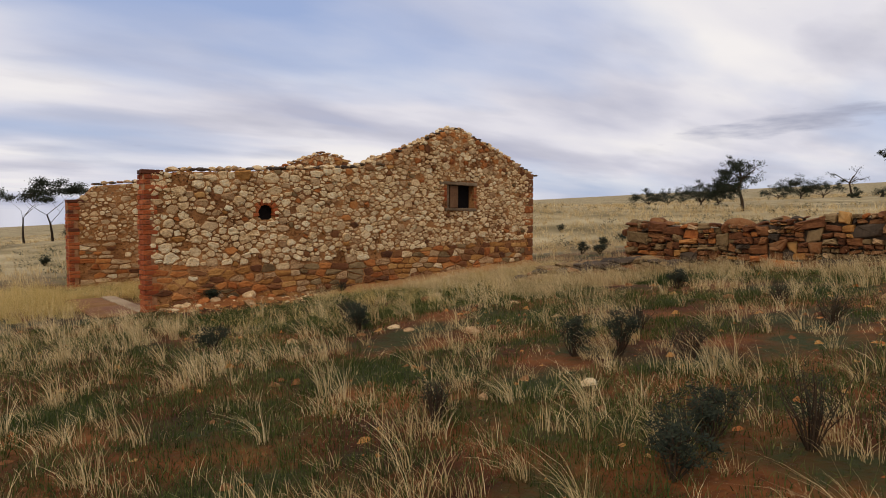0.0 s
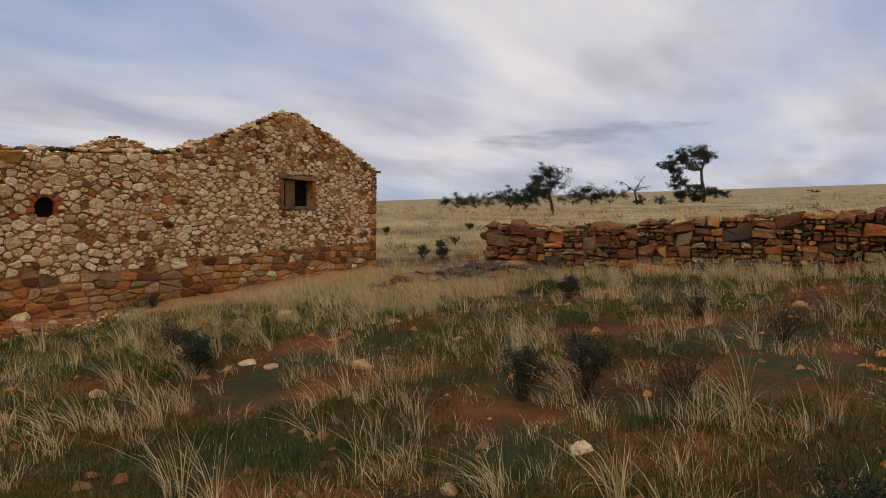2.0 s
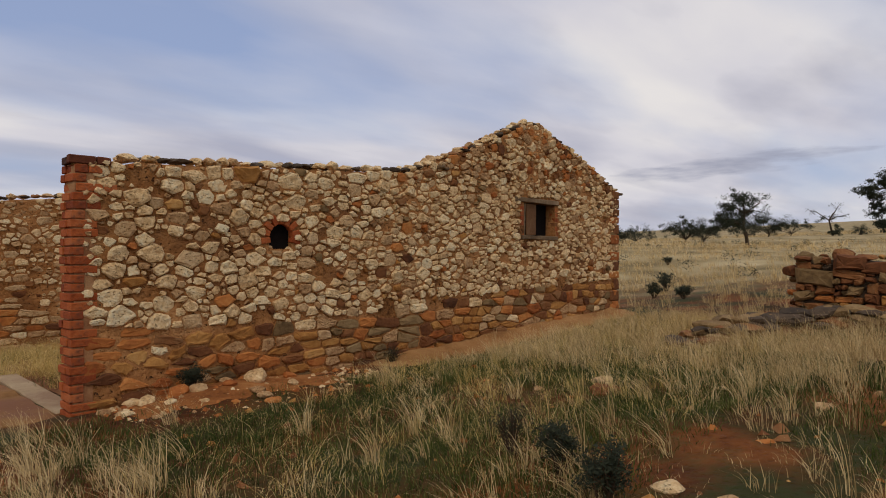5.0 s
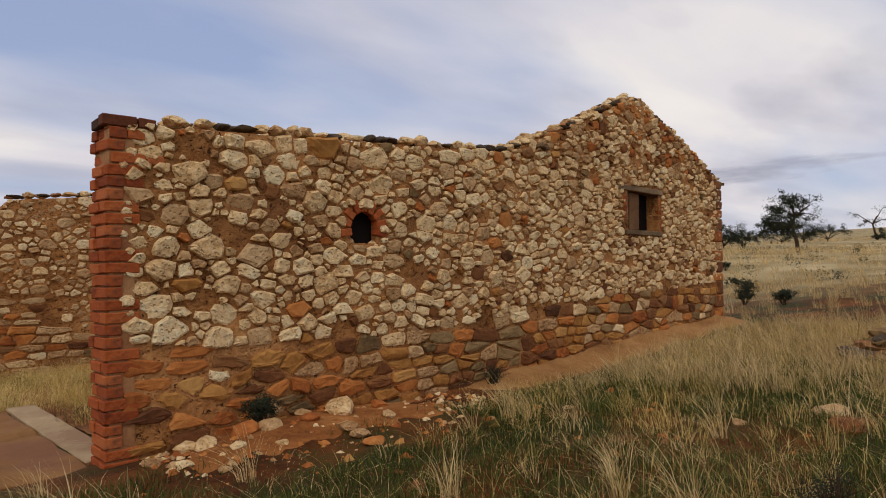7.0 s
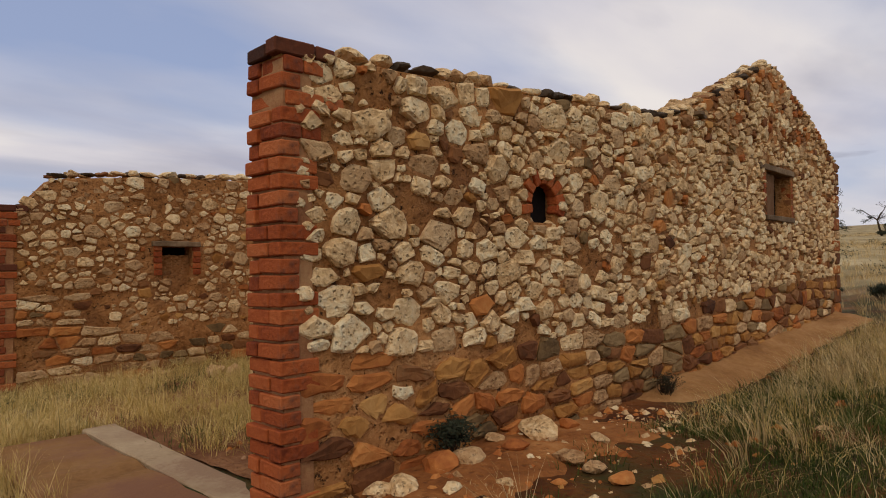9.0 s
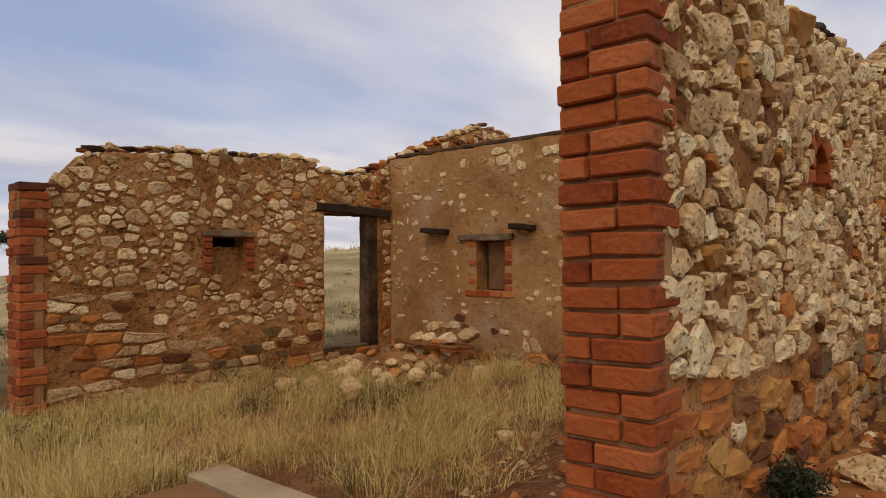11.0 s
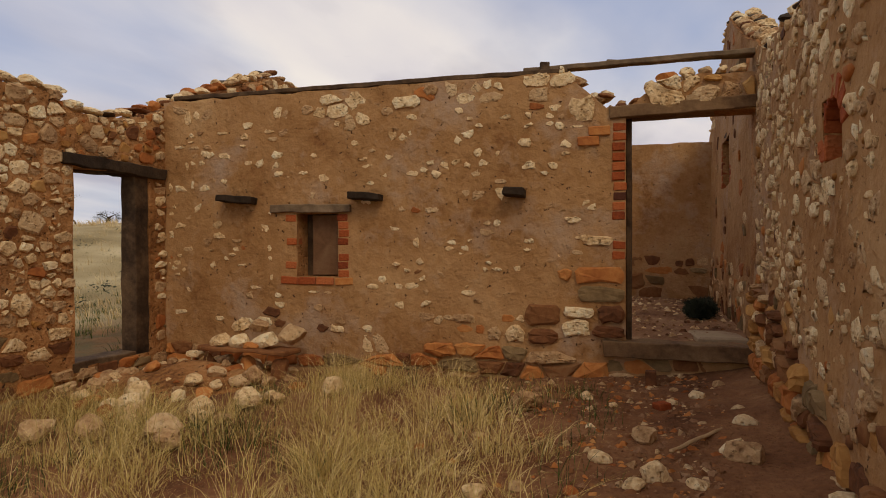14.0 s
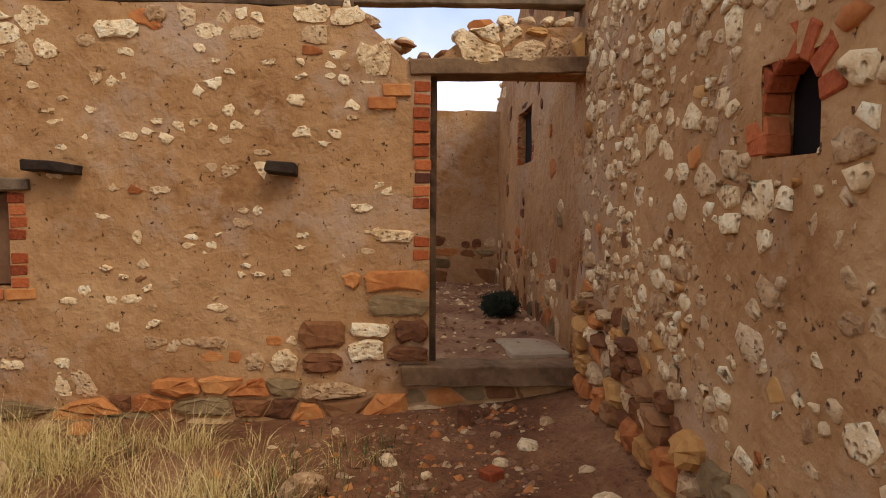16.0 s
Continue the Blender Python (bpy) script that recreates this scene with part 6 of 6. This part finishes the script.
def lobed_tree(deg, dist, h, lobes, trunk, seed, label, eye=(0.76, 1.63)):
    """A dryland tree whose limbs carry separate leaf masses. lobes: side, height and radius in shares of h, and leafiness."""
    r = random.Random(seed)
    x, y = polar(*eye, deg, dist)
    root = tagged(new("tree"), label, "tree", group="trees on the plain")
    root.matrix_basis = pose(x, y, ground_z(x, y) + bump_noise(x, y, 0.03, min(1.0, math.hypot(x - 7, y - 9) / 60) * 0.5) - 0.05, 0, 0, deg - 90)
    stem = [Vector((sx * h, r.gauss(0, 0.03) * h, sz * h)) for sx, sz in trunk]
    n = len(stem)
    limbs = [tube(stem, [0.034 * h * (1 - 0.65 * k / n) for k in range(n)], 7)]
    points = []
    for sx, sz, rad, leafy in lobes:
        depth = r.gauss(0, 0.16) * h
        c = Vector((sx * h, depth, sz * h))
        start = min(stem[:-1], key=lambda p: (p - c).length + (2 * h if p.z > c.z + 0.05 * h else 0))
        mid = start.lerp(c, 0.55) + Vector((r.gauss(0, 0.04), r.gauss(0, 0.04), 0.05)) * h
        limbs.append(tube([start, mid, c], [0.016 * h, 0.011 * h, 0.006 * h], 5))
        for _ in range(max(5, int(16 * leafy))):
            q = Vector((r.gauss(0, 1), r.gauss(0, 1), r.gauss(0, 0.75)))
            q = c + q.normalized() * rad * h * r.uniform(0.3, 1.45)
            limbs.append(tube([mid.lerp(c, r.uniform(0.3, 1)), q], [0.005 * h, 0.002 * h], 3))
            points.append((q, 0.25 * rad * h * r.uniform(0.7, 1.4), leafy))
    part("trunk", mesh_of("trunk", *gather(limbs), [BARK]), root)
    lv, lf = [], []
    for q, s, leafy in points:
        v, f = leaf_cloud([(q, s)], 0.021 * h, r, int(84 * leafy ** 1.5 * r.uniform(0.4, 1.3)) + 3)
        lf += [[k + len(lv) for k in g] for g in f]
        lv += v
    part("crown", mesh_of("crown", lv, lf, [LEAF]), root)
    return root


lobed_tree(25.2, 48, 3.6, ((-0.36, 0.52, 0.17, 1), (-0.30, 0.72, 0.16, 1), (-0.08, 0.86, 0.14, 1), (-0.02, 0.62, 0.18, 1), (0.20, 0.84, 0.13, 0.4), (0.24, 0.62, 0.13, 0.35), (-0.16, 0.44, 0.13, 1), (-0.46, 0.40, 0.10, 0.8)), ((0.02, 0), (0.0, 0.22), (-0.06, 0.42), (-0.02, 0.62), (-0.06, 0.8)), 31, "dense dark tree with several stems on the grassy rise")
lobed_tree(13.15, 80, 6.0, ((-0.12, 0.90, 0.16, 1), (0.05, 0.86, 0.12, 1), (-0.34, 0.82, 0.14, 1), (-0.62, 0.70, 0.12, 1), (-0.52, 0.58, 0.10, 0.8), (-0.22, 0.70, 0.13, 0.8), (-0.44, 0.36, 0.14, 1), (-0.40, 0.16, 0.12, 1), (-0.16, 0.28, 0.14, 0.8), (0.15, 0.24, 0.12, 0.9), (0.36, 0.18, 0.09, 0.6), (-0.10, 0.10, 0.13, 0.9)), ((0, 0), (0.02, 0.2), (-0.04, 0.42), (-0.05, 0.6), (0.0, 0.78), (-0.06, 0.9)), 32, "wind-bent dark tree on the grassy rise")
lobed_tree(18.3, 72, 3.2, ((-0.42, 0.72, 0.13, 0.35), (-0.22, 0.5, 0.13, 0.5), (0.16, 0.84, 0.14, 0.25), (0.02, 0.5, 0.15, 0.4), (0.3, 0.55, 0.12, 0.2), (0.1, 0.12, 0.13, 1)), ((0.05, 0), (0.0, 0.2), (-0.05, 0.45), (0.05, 0.65)), 33, "nearly leafless crooked tree on the plain")
for k, (deg, dist, h, n, wide) in enumerate(((28.6, 62, 2.5, 9, 0.62), (27.3, 62, 1.9, 7, 0.6), (32.9, 85, 2.4, 9, 0.9), (31.4, 88, 2.2, 9, 1.0), (21.8, 90, 3.0, 9, 0.7), (20.3, 90, 2.2, 8, 1.0), (23.3, 88, 2.2, 7, 0.8))):
    rt = random.Random(60 + k)
    crowns = [(-wide + 2 * wide * (i + rt.random()) / n, 0.30 + 0.5 * rt.random() * (1 - 0.4 * abs(2 * i / n - 1)), 0.17 + 0.1 * rt.random(), 0.9) for i in range(n)]
    lobed_tree(deg, dist, h, crowns, ((0, 0), (0.03, 0.12), (-0.02, 0.3)), 70 + k, "low dark spreading tree on the skyline")
TREES = ((*polar(0.17, 0.05, 80.6, 50), 4.3, 5.4, "umbrella", 9), (*polar(0.17, 0.05, 82.4, 54), 4.0, 5.0, "umbrella", 10), (*polar(0.17, 0.05, 85.3, 46), 4.0, 4.2, "umbrella", 11), (*polar(0.17, 0.05, 79.0, 48), 1.2, 2.0, "bush", 15), (*polar(0.17, 0.05, 76.5, 60), 3.8, 2.6, "umbrella", 16),
         (*polar(1.68, 13.38, 46.2, 44), 1.7, 2.4, "bare", 12), (*polar(1.68, 13.38, 44.2, 46), 0.9, 1.8, "bush", 13), (*polar(0.76, 1.63, 5.5, 95), 1.4, 2.6, "umbrella", 17), (*polar(0.76, 1.63, 16.4, 74), 1.2, 1.8, "bush", 18))
for k, (x, y, h, w, kind, seed) in enumerate(TREES):
    tree(x, y, h, w, 900 + seed, kind, {"bush": "low dark scrub bush on the skyline", "bare": "nearly leafless crooked tree on the plain", "umbrella": "flat-topped dark acacia on the plain"}.get(kind, "wind-bent dark tree on the grassy rise"))
